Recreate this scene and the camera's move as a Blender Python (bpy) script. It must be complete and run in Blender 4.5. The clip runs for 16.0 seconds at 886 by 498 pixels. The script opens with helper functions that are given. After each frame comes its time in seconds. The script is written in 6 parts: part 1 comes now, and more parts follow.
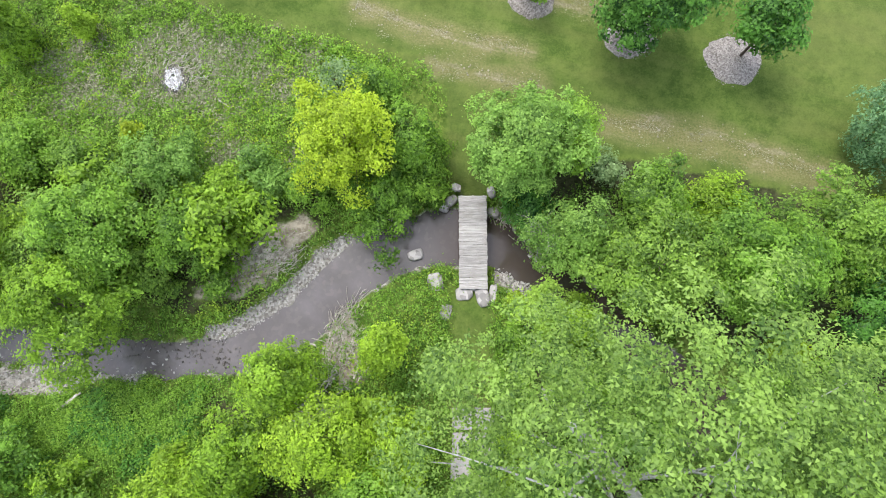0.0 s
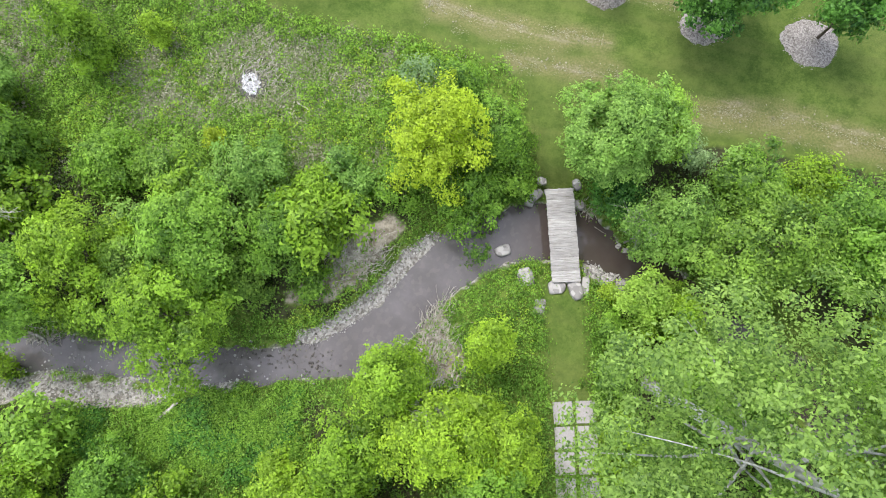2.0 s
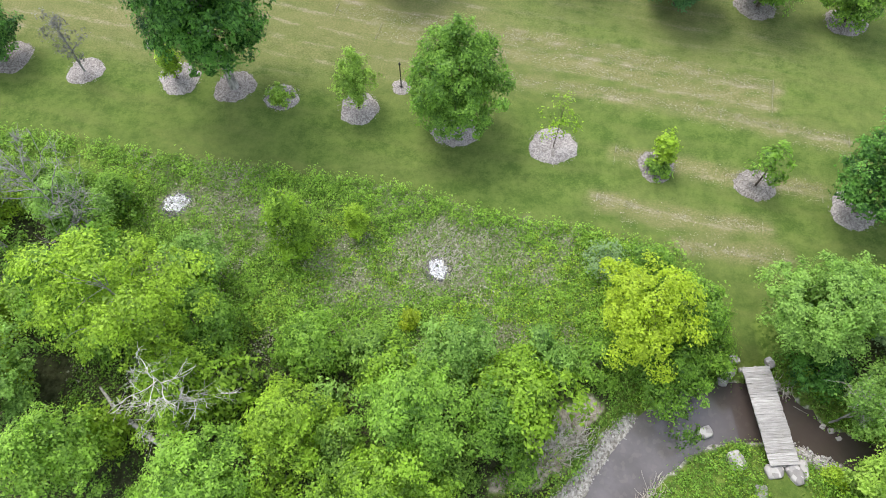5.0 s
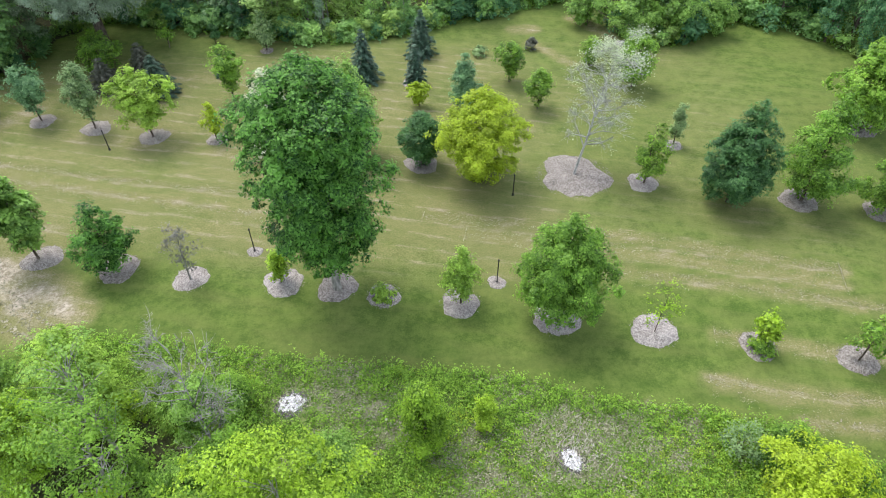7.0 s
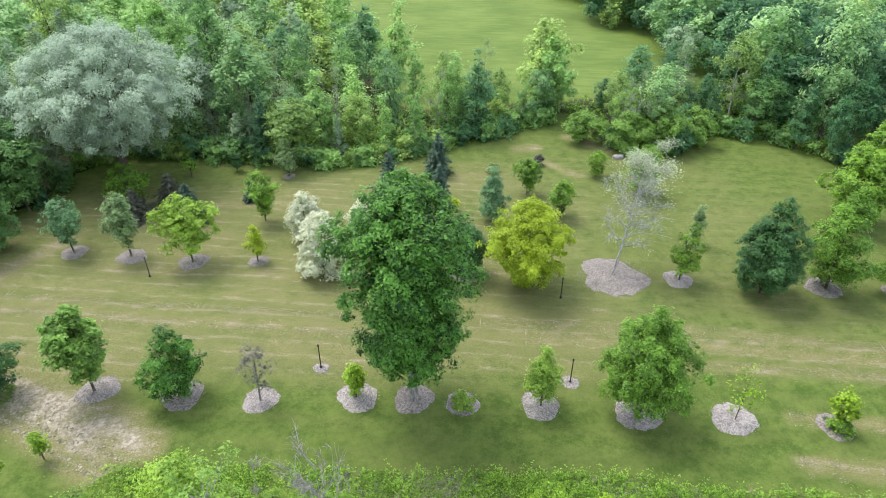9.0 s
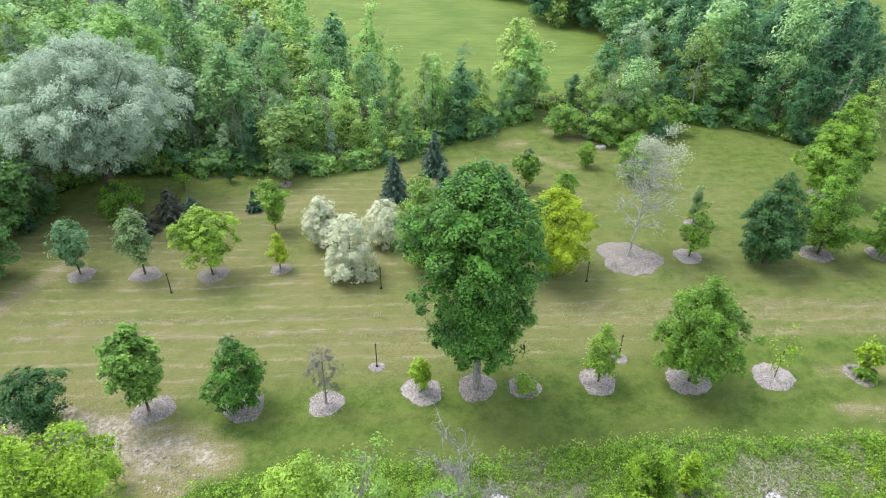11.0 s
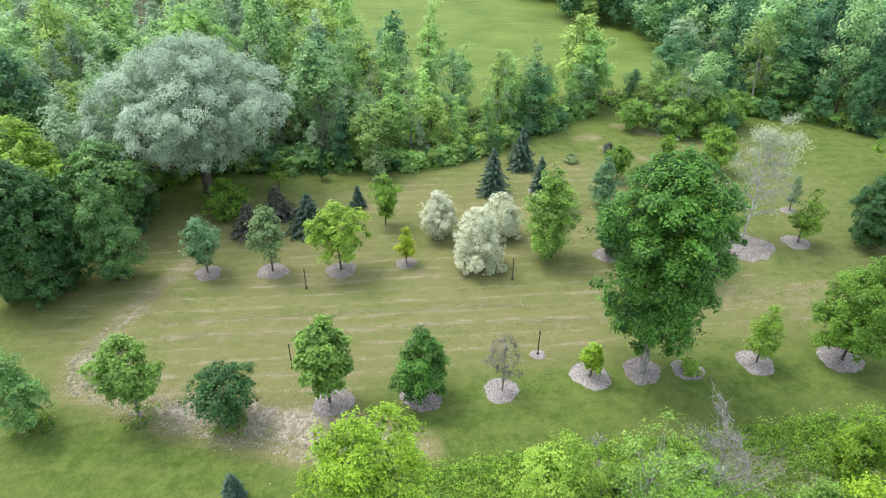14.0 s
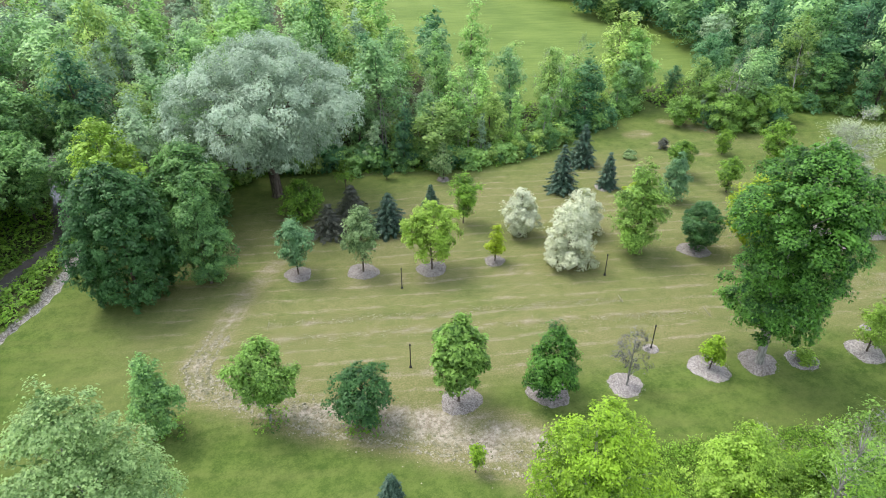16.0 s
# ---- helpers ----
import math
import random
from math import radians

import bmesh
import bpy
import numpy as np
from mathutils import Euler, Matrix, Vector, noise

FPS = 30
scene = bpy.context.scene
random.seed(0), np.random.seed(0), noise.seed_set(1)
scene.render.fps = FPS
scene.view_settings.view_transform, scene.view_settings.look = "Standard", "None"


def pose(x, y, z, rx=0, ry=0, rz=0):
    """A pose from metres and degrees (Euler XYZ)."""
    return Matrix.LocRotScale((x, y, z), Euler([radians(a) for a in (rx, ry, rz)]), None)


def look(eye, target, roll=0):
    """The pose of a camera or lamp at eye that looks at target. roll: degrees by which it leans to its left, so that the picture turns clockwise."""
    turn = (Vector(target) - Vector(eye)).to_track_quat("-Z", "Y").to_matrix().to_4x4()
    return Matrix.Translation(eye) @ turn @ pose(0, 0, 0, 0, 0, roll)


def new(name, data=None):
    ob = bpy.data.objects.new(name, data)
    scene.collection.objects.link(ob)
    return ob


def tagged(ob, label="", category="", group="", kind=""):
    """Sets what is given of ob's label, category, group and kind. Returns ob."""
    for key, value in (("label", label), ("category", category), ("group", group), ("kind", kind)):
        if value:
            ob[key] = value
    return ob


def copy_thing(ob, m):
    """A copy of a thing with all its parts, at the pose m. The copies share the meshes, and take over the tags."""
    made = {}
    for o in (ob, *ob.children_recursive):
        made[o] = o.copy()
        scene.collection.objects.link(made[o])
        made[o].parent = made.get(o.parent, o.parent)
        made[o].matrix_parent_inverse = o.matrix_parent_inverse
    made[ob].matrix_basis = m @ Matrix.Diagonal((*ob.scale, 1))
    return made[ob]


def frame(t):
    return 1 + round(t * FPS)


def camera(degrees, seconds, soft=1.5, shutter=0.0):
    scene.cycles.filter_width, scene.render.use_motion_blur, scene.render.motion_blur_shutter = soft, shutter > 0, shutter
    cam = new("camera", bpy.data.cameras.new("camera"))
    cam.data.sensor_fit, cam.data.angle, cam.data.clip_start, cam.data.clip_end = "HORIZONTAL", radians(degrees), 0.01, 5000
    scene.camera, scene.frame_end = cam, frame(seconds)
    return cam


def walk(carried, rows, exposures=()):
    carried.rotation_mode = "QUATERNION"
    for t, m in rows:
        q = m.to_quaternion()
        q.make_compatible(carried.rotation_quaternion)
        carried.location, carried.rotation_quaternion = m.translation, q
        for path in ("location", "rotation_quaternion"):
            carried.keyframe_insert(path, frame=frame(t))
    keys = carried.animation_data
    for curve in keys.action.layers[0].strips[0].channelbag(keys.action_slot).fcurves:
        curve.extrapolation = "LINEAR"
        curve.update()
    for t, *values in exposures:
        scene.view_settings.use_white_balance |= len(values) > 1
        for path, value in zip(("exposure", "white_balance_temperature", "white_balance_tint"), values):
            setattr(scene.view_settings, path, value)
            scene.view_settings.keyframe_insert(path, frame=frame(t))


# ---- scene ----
cam = camera(71.2, 16.0, soft=1.0)
METRES, EYE, TILT, LEAN, TURN = 64.0, 31.8, -80.3, -0.09, 0.0
ROWS = [
    (0.0, 0.0, 0.0, 0.0, 0.0, 0.0, 0.0),
    (0.5, -0.0152, 0.0007, -0.0002, -0.13, 0.0, 0.6),
    (1.0, -0.0326, 0.0017, -0.0009, -0.14, 0.15, 1.35),
    (1.5, -0.0528, 0.0022, -0.002, -0.23, 0.11, 1.95),
    (2.0, -0.0748, 0.0031, -0.0035, -0.24, 0.21, 2.33),
    (2.5, -0.0989, 0.0039, -0.005, -0.22, 1.72, 2.41),
    (3.0, -0.1239, 0.0041, -0.007, -0.2, 4.29, 2.54),
    (3.5, -0.15, 0.0041, -0.0095, -0.2, 7.62, 2.63),
    (6.0, -0.2987, 0.0009, -0.0164, -0.62, 27.49, 3.86),
    (6.5, -0.3318, -0.0001, -0.018, -0.77, 32.45, 4.83),
    (7.0, -0.3656, -0.0009, -0.0193, -0.96, 37.25, 5.95),
    (7.5, -0.3996, -0.0017, -0.0204, -1.17, 41.4, 6.96),
    (8.0, -0.4328, -0.0019, -0.0214, -1.35, 45.0, 7.98),
    (8.5, -0.4653, -0.002, -0.0218, -1.58, 47.64, 9.4),
    (11.0, -0.6331, 0.003, -0.0081, -3.25, 48.16, 18.93),
    (11.5, -0.6682, 0.0046, -0.0014, -3.32, 48.15, 19.41),
    (12.0, -0.7021, 0.0064, 0.0053, -3.41, 48.16, 19.81),
    (12.5, -0.7347, 0.0077, 0.0133, -3.47, 48.12, 20.09),
    (13.0, -0.7677, 0.0097, 0.0228, -3.54, 48.1, 20.38),
    (13.5, -0.8015, 0.0124, 0.0344, -3.62, 48.06, 20.75),
    (14.0, -0.8367, 0.0153, 0.0471, -3.73, 48.03, 21.21),
    (14.5, -0.8727, 0.0183, 0.0605, -3.82, 47.97, 21.56),
    (15.0, -0.9084, 0.0219, 0.0745, -3.85, 47.99, 21.84),
    (15.5, -0.9439, 0.0249, 0.0889, -3.92, 47.96, 22.33),
    (16.0, -0.979, 0.0279, 0.1036, -4.06, 47.91, 23.11),
]
walk(cam, [(t, pose(0, 0, EYE, TILT, LEAN, TURN) @ pose(METRES * x, METRES * y, METRES * z, 90 + pitch, roll, yaw)) for t, x, y, z, yaw, pitch, roll in ROWS])

# ---- light ----
world = bpy.data.worlds.new("world")
scene.world = world
world.use_nodes = True
wn = world.node_tree.nodes
SUN_ELEV, SUN_AZ = 62.0, 325.0          # degrees; azimuth clockwise from +y
sky = wn.new("ShaderNodeTexSky")
sky.sky_type = "NISHITA"
sky.sun_disc = False
sky.sun_elevation, sky.sun_rotation = radians(SUN_ELEV), radians(SUN_AZ)
sky.dust_density, sky.ozone_density, sky.air_density = 3.0, 1.0, 1.0
wn["Background"].inputs["Strength"].default_value = 0.163
veil = wn.new("ShaderNodeMix")            # thin bright cloud over the whole sky
veil.data_type = "RGBA"
veil.inputs[0].default_value = 0.6
veil.inputs[7].default_value = (5.9, 6.35, 7.55, 1)
world.node_tree.links.new(sky.outputs["Color"], veil.inputs[6])
world.node_tree.links.new(veil.outputs[2], wn["Background"].inputs["Color"])
sun = new("sun", bpy.data.lights.new("sun", "SUN"))
sun.data.energy, sun.data.angle, sun.data.color = 1.78, radians(28), (1.0, 0.98, 0.95)
az, el = radians(SUN_AZ), radians(SUN_ELEV)
SUN_DIR = Vector((math.sin(az) * math.cos(el), math.cos(az) * math.cos(el), math.sin(el)))
sun.matrix_world = look(SUN_DIR * 100, (0, 0, 0))
scene.view_settings.exposure = 1.0

rng = np.random.default_rng(7)


# ---- materials ----
def mat(name, rough=0.8, spec=0.3):
    m = bpy.data.materials.new(name)
    m.use_nodes = True
    b = m.node_tree.nodes["Principled BSDF"]
    b.inputs["Roughness"].default_value = rough
    b.inputs["Specular IOR Level"].default_value = spec
    return m, m.node_tree.nodes, m.node_tree.links, b


def node(ns, ls, kind, ins=None, attribute_name=""):
    n = ns.new(kind)
    if attribute_name:
        n.attribute_name = attribute_name
    for k, v in (ins or {}).items():
        if isinstance(v, bpy.types.NodeSocket):
            ls.new(v, n.inputs[k])
        else:
            n.inputs[k].default_value = v
    return n


def noise_tex(ns, ls, vec, scale, detail=4.0, rough=0.6):
    return node(ns, ls, "ShaderNodeTexNoise", {"Vector": vec, "Scale": scale, "Detail": detail, "Roughness": rough}).outputs["Fac"]


def ramp(ns, ls, fac, lo, hi):
    n = node(ns, ls, "ShaderNodeMapRange", {"Value": fac, "From Min": lo, "From Max": hi})
    n.interpolation_type = "SMOOTHSTEP"
    return n.outputs["Result"]


def mix(ns, ls, fac, a, b):
    n = ns.new("ShaderNodeMix")
    n.data_type = "RGBA"
    for sock, v in ((n.inputs[0], fac), (n.inputs[6], a), (n.inputs[7], b)):
        if isinstance(v, bpy.types.NodeSocket):
            ls.new(v, sock)
        elif isinstance(v, tuple):
            sock.default_value = (*v, 1)
        else:
            sock.default_value = v
    return n.outputs[2]


def math_n(ns, ls, op, a, b):
    n = ns.new("ShaderNodeMath")
    n.operation = op
    for i, v in enumerate((a, b)):
        if isinstance(v, bpy.types.NodeSocket):
            ls.new(v, n.inputs[i])
        else:
            n.inputs[i].default_value = v
    return n.outputs[0]


def bump(ns, ls, b, height, strength, dist):
    n = node(ns, ls, "ShaderNodeBump", {"Height": height, "Strength": strength, "Distance": dist})
    ls.new(n.outputs[0], b.inputs["Normal"])


LEAF = {}


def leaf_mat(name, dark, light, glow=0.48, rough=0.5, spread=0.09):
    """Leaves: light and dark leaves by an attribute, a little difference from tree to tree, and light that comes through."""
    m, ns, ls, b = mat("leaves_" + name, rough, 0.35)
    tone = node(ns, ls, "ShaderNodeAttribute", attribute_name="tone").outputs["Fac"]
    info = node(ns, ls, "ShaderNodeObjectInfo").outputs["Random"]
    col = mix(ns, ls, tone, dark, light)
    hsv = node(ns, ls, "ShaderNodeHueSaturation", {"Color": col})
    ls.new(node(ns, ls, "ShaderNodeMapRange", {"Value": info, "To Min": 1 - spread, "To Max": 1 + spread}).outputs[0], hsv.inputs["Value"])
    ls.new(node(ns, ls, "ShaderNodeMapRange", {"Value": info, "To Min": 0.5 + spread * 0.05, "To Max": 0.5 - spread * 0.05}).outputs[0], hsv.inputs["Hue"])
    ls.new(hsv.outputs[0], b.inputs["Base Color"])
    tr = node(ns, ls, "ShaderNodeBsdfTranslucent", {"Color": hsv.outputs[0]})
    mx = node(ns, ls, "ShaderNodeMixShader", {0: glow, 1: b.outputs[0], 2: tr.outputs[0]})
    ls.new(mx.outputs[0], ns["Material Output"].inputs["Surface"])
    LEAF[name] = m


leaf_mat("maple", (0.018, 0.076, 0.012), (0.155, 0.370, 0.052))
leaf_mat("green", (0.050, 0.120, 0.015), (0.250, 0.450, 0.045))
leaf_mat("fresh", (0.086, 0.170, 0.011), (0.355, 0.567, 0.040))
leaf_mat("lime", (0.118, 0.215, 0.012), (0.415, 0.625, 0.045))
leaf_mat("gold", (0.215, 0.300, 0.012), (0.490, 0.635, 0.038), glow=0.5)
leaf_mat("goldgreen", (0.175, 0.265, 0.012), (0.440, 0.600, 0.036))
leaf_mat("limepale", (0.150, 0.265, 0.030), (0.440, 0.650, 0.100), glow=0.52)
leaf_mat("poplar", (0.080, 0.160, 0.028), (0.345, 0.515, 0.098))
leaf_mat("dark", (0.022, 0.080, 0.024), (0.098, 0.239, 0.066))
leaf_mat("blue", (0.070, 0.170, 0.072), (0.235, 0.425, 0.185))
leaf_mat("grey", (0.105, 0.190, 0.068), (0.340, 0.480, 0.200))
leaf_mat("pale", (0.074, 0.165, 0.024), (0.320, 0.535, 0.100))
leaf_mat("silver", (0.235, 0.325, 0.215), (0.580, 0.710, 0.515))
leaf_mat("white", (0.520, 0.560, 0.370), (0.860, 0.880, 0.680), glow=0.55)
leaf_mat("plum", (0.077, 0.077, 0.070), (0.238, 0.231, 0.210))
leaf_mat("spruce", (0.018, 0.054, 0.030), (0.077, 0.143, 0.083), glow=0.1)
leaf_mat("bronze", (0.034, 0.044, 0.028), (0.108, 0.112, 0.075), glow=0.1)
leaf_mat("wood", (0.063, 0.139, 0.018), (0.270, 0.456, 0.061), spread=0.14)
leaf_mat("woodfresh", (0.069, 0.159, 0.016), (0.299, 0.522, 0.059), spread=0.14)
# the hill colours are lifted and blued to stand in for distance haze
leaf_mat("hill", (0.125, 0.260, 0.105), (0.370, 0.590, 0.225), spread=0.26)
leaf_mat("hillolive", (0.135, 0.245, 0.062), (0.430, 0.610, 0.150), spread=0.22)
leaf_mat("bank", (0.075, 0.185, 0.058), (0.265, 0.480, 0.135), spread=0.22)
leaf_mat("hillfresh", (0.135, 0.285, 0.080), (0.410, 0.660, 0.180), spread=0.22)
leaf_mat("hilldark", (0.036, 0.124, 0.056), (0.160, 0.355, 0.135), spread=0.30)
leaf_mat("hay", (0.200, 0.200, 0.120), (0.480, 0.465, 0.330))
leaf_mat("ashen", (0.340, 0.400, 0.240), (0.640, 0.710, 0.470))
leaf_mat("silvermaple", (0.110, 0.210, 0.060), (0.420, 0.590, 0.225))
# greyed further, for haze over the western woods
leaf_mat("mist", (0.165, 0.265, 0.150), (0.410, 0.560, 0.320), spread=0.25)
leaf_mat("weed", (0.082, 0.178, 0.018), (0.307, 0.530, 0.064))
leaf_mat("weedlime", (0.124, 0.220, 0.015), (0.445, 0.625, 0.058))


def bark_mat(name, a, b_, scale=6.0):
    m, ns, ls, b = mat(name, 0.9, 0.15)
    co = node(ns, ls, "ShaderNodeTexCoord").outputs["Object"]
    st = node(ns, ls, "ShaderNodeMapping", {"Vector": co, "Scale": (1.0, 1.0, 0.25)}).outputs[0]
    f = noise_tex(ns, ls, st, scale, 6)
    ls.new(mix(ns, ls, ramp(ns, ls, f, 0.3, 0.7), a, b_), b.inputs["Base Color"])
    bump(ns, ls, b, f, 0.6, 0.05)
    return m


BARK = bark_mat("bark_brown", (0.05, 0.038, 0.028), (0.17, 0.14, 0.11))
BARK_GREY = bark_mat("bark_grey", (0.14, 0.13, 0.115), (0.40, 0.38, 0.345))
BARK_POPLAR = bark_mat("bark_poplar", (0.20, 0.20, 0.185), (0.47, 0.47, 0.44))
BARK_PALE = bark_mat("bark_pale", (0.30, 0.27, 0.22), (0.66, 0.62, 0.55))


def speckle_mat(name, a, b_, scale, rough=0.85, big=1.2, strength=0.7, dist=0.04):
    """Chips, stones or worn matter: cells of different lightness with relief."""
    m, ns, ls, b = mat(name, rough, 0.25)
    co = node(ns, ls, "ShaderNodeNewGeometry").outputs["Position"]
    v = node(ns, ls, "ShaderNodeTexVoronoi", {"Vector": co, "Scale": scale})
    f = math_n(ns, ls, "ADD", math_n(ns, ls, "MULTIPLY", v.outputs["Color"], 0.65), math_n(ns, ls, "MULTIPLY", noise_tex(ns, ls, co, big), 0.5))
    ls.new(mix(ns, ls, ramp(ns, ls, f, 0.2, 0.95), a, b_), b.inputs["Base Color"])
    bump(ns, ls, b, v.outputs["Distance"], strength, dist)
    return m


MULCH = speckle_mat("wood_chips", (0.13, 0.113, 0.100), (0.40, 0.365, 0.335), 15.0, strength=0.6, dist=0.035)
MULCH_DARK = speckle_mat("old_wood_chips", (0.105, 0.09, 0.076), (0.32, 0.29, 0.26), 14.0, strength=0.6, dist=0.035)
ASH = speckle_mat("white_ash", (0.38, 0.37, 0.36), (0.85, 0.85, 0.85), 9.0)
CLOD = speckle_mat("dry_turf_clods", (0.12, 0.122, 0.062), (0.36, 0.325, 0.235), 5.0)
CHAR = speckle_mat("charred_soil", (0.045, 0.042, 0.038), (0.19, 0.18, 0.16), 9.0)
STONE = speckle_mat("boulder_stone", (0.19, 0.175, 0.165), (0.45, 0.425, 0.40), 3.5, 0.8, 2.0, 0.35, 0.03)
PEBBLE = speckle_mat("creek_pebbles", (0.16, 0.148, 0.138), (0.50, 0.475, 0.445), 9.0)
WET = speckle_mat("wet_stones", (0.035, 0.03, 0.026), (0.15, 0.135, 0.12), 8.0, 0.3)
CONCRETE = speckle_mat("weathered_concrete", (0.29, 0.265, 0.25), (0.365, 0.34, 0.325), 26.0, 0.9, 1.6, 0.15, 0.01)
STICKS = bark_mat("bleached_wood", (0.26, 0.23, 0.19), (0.58, 0.54, 0.47), 4.0)
m, ns, ls, b = mat("black_metal", 0.45, 0.5)
co = node(ns, ls, "ShaderNodeTexCoord").outputs["Object"]
ls.new(mix(ns, ls, noise_tex(ns, ls, co, 9.0), (0.008, 0.008, 0.009), (0.028, 0.027, 0.026)), b.inputs["Base Color"])
BLACK = m

m, ns, ls, b = mat("grey_deck_wood", 0.85, 0.2)
geo = node(ns, ls, "ShaderNodeNewGeometry").outputs["Position"]
st = node(ns, ls, "ShaderNodeMapping", {"Vector": geo, "Scale": (1.0, 14.0, 6.0)}).outputs[0]
grain = noise_tex(ns, ls, st, 2.2, 6)
blot = noise_tex(ns, ls, geo, 1.7, 4)
info = node(ns, ls, "ShaderNodeObjectInfo").outputs["Random"]
c = mix(ns, ls, ramp(ns, ls, grain, 0.3, 0.75), (0.25, 0.235, 0.22), (0.45, 0.43, 0.405))
c = mix(ns, ls, math_n(ns, ls, "MULTIPLY", ramp(ns, ls, blot, 0.5, 0.8), 0.5), c, (0.22, 0.19, 0.155))
hsv = node(ns, ls, "ShaderNodeHueSaturation", {"Color": c})
ls.new(node(ns, ls, "ShaderNodeMapRange", {"Value": info, "To Min": 0.80, "To Max": 1.10}).outputs[0], hsv.inputs["Value"])
ls.new(hsv.outputs[0], b.inputs["Base Color"])
bump(ns, ls, b, grain, 0.5, 0.01)
DECK = m

# shallow creek water: brown bed seen through a clear, faintly rippled surface
m, ns, ls, b = mat("creek_water", 0.07, 0.5)
b.inputs["IOR"].default_value = 1.45
geo = node(ns, ls, "ShaderNodeNewGeometry").outputs["Position"]
bed = noise_tex(ns, ls, geo, 0.7, 6, 0.65)
stones = node(ns, ls, "ShaderNodeTexVoronoi", {"Vector": geo, "Scale": 5.0}).outputs["Color"]
pools = noise_tex(ns, ls, geo, 0.26, 3, 0.5)
c = mix(ns, ls, ramp(ns, ls, bed, 0.25, 0.8), (0.090, 0.080, 0.078), (0.130, 0.116, 0.117))
c = mix(ns, ls, math_n(ns, ls, "MULTIPLY", ramp(ns, ls, pools, 0.42, 0.68), 0.4), c, (0.062, 0.050, 0.044))
c = mix(ns, ls, math_n(ns, ls, "MULTIPLY", ramp(ns, ls, stones, 0.55, 0.9), 0.15), c, (0.22, 0.20, 0.17))
# brown darkening towards the bridge: tree reflections and shade put into the water's colour
dim = ramp(ns, ls, math_n(ns, ls, "ADD", node(ns, ls, "ShaderNodeSeparateXYZ", {"Vector": geo}).outputs["X"], math_n(ns, ls, "MULTIPLY", bed, 3.0)), -0.5, 3.0)
c = mix(ns, ls, math_n(ns, ls, "MULTIPLY", dim, 0.8), c, (0.050, 0.036, 0.027))
ls.new(c, b.inputs["Base Color"])
bump(ns, ls, b, noise_tex(ns, ls, geo, 2.2, 3), 0.06, 0.05)
WATER = m

# the ground: mown lawn, dry worn grass, rank meadow, gravel and bare soil, told apart by the ground's own attributes
m, ns, ls, b = mat("ground", 0.95, 0.1)
geo = node(ns, ls, "ShaderNodeNewGeometry").outputs["Position"]
MOW = 17.0                                # degrees by which the mower's lanes run down to +x
lanes = node(ns, ls, "ShaderNodeMapping", {"Vector": geo, "Rotation": (0, 0, radians(MOW))}).outputs[0]
streak = node(ns, ls, "ShaderNodeMapping", {"Vector": lanes, "Scale": (0.14, 0.75, 1.0)}).outputs[0]
fine = noise_tex(ns, ls, geo, 9.0, 6, 0.7)
mid = noise_tex(ns, ls, geo, 0.8, 5, 0.6)
big = noise_tex(ns, ls, geo, 0.09, 3, 0.5)
long_ = noise_tex(ns, ls, streak, 1.1, 4, 0.6)
tuft = noise_tex(ns, ls, geo, 2.6, 6, 0.7)
thin = noise_tex(ns, ls, node(ns, ls, "ShaderNodeMapping", {"Vector": lanes, "Scale": (0.30, 1.1, 1.0)}).outputs[0], 1.5, 7, 0.72)
speck = node(ns, ls, "ShaderNodeTexVoronoi", {"Vector": geo, "Scale": 6.5})
zone = node(ns, ls, "ShaderNodeAttribute", attribute_name="zone").outputs["Color"]
sep = node(ns, ls, "ShaderNodeSeparateColor", {"Color": zone})
wild_a, dry_a, grav_a = sep.outputs[0], sep.outputs[1], sep.outputs[2]
soil_a = node(ns, ls, "ShaderNodeAttribute", attribute_name="soil").outputs["Fac"]
lawn = mix(ns, ls, ramp(ns, ls, math_n(ns, ls, "ADD", math_n(ns, ls, "MULTIPLY", mid, 0.4), math_n(ns, ls, "ADD", math_n(ns, ls, "MULTIPLY", fine, 0.3), math_n(ns, ls, "MULTIPLY", tuft, 0.3))), 0.38, 0.62), (0.046, 0.086, 0.014), (0.115, 0.160, 0.034))
lawn = mix(ns, ls, math_n(ns, ls, "MULTIPLY", ramp(ns, ls, long_, 0.42, 0.7), 0.3), lawn, (0.150, 0.158, 0.052))
lawn = mix(ns, ls, math_n(ns, ls, "MULTIPLY", ramp(ns, ls, big, 0.42, 0.65), 0.30), lawn, (0.142, 0.155, 0.048))
dryc = mix(ns, ls, ramp(ns, ls, fine, 0.3, 0.7), (0.170, 0.143, 0.092), (0.375, 0.320, 0.238))
wear = math_n(ns, ls, "MULTIPLY", math_n(ns, ls, "SUBTRACT", 1.0, wild_a), 0.05)
dry_n = math_n(ns, ls, "ADD", math_n(ns, ls, "MULTIPLY", thin, 0.5), math_n(ns, ls, "ADD", math_n(ns, ls, "MULTIPLY", fine, 0.25), math_n(ns, ls, "MULTIPLY", mid, 0.25)))
dry_f = math_n(ns, ls, "ADD", math_n(ns, ls, "ADD", wear, math_n(ns, ls, "MULTIPLY", dry_a, 0.55)), math_n(ns, ls, "MULTIPLY", math_n(ns, ls, "SUBTRACT", dry_n, 0.5), math_n(ns, ls, "ADD", 0.3, math_n(ns, ls, "MULTIPLY", dry_a, 1.5))))
tired = mix(ns, ls, ramp(ns, ls, fine, 0.3, 0.7), (0.120, 0.125, 0.042), (0.214, 0.200, 0.090))
c = mix(ns, ls, ramp(ns, ls, dry_f, 0.0, 0.5), lawn, tired)
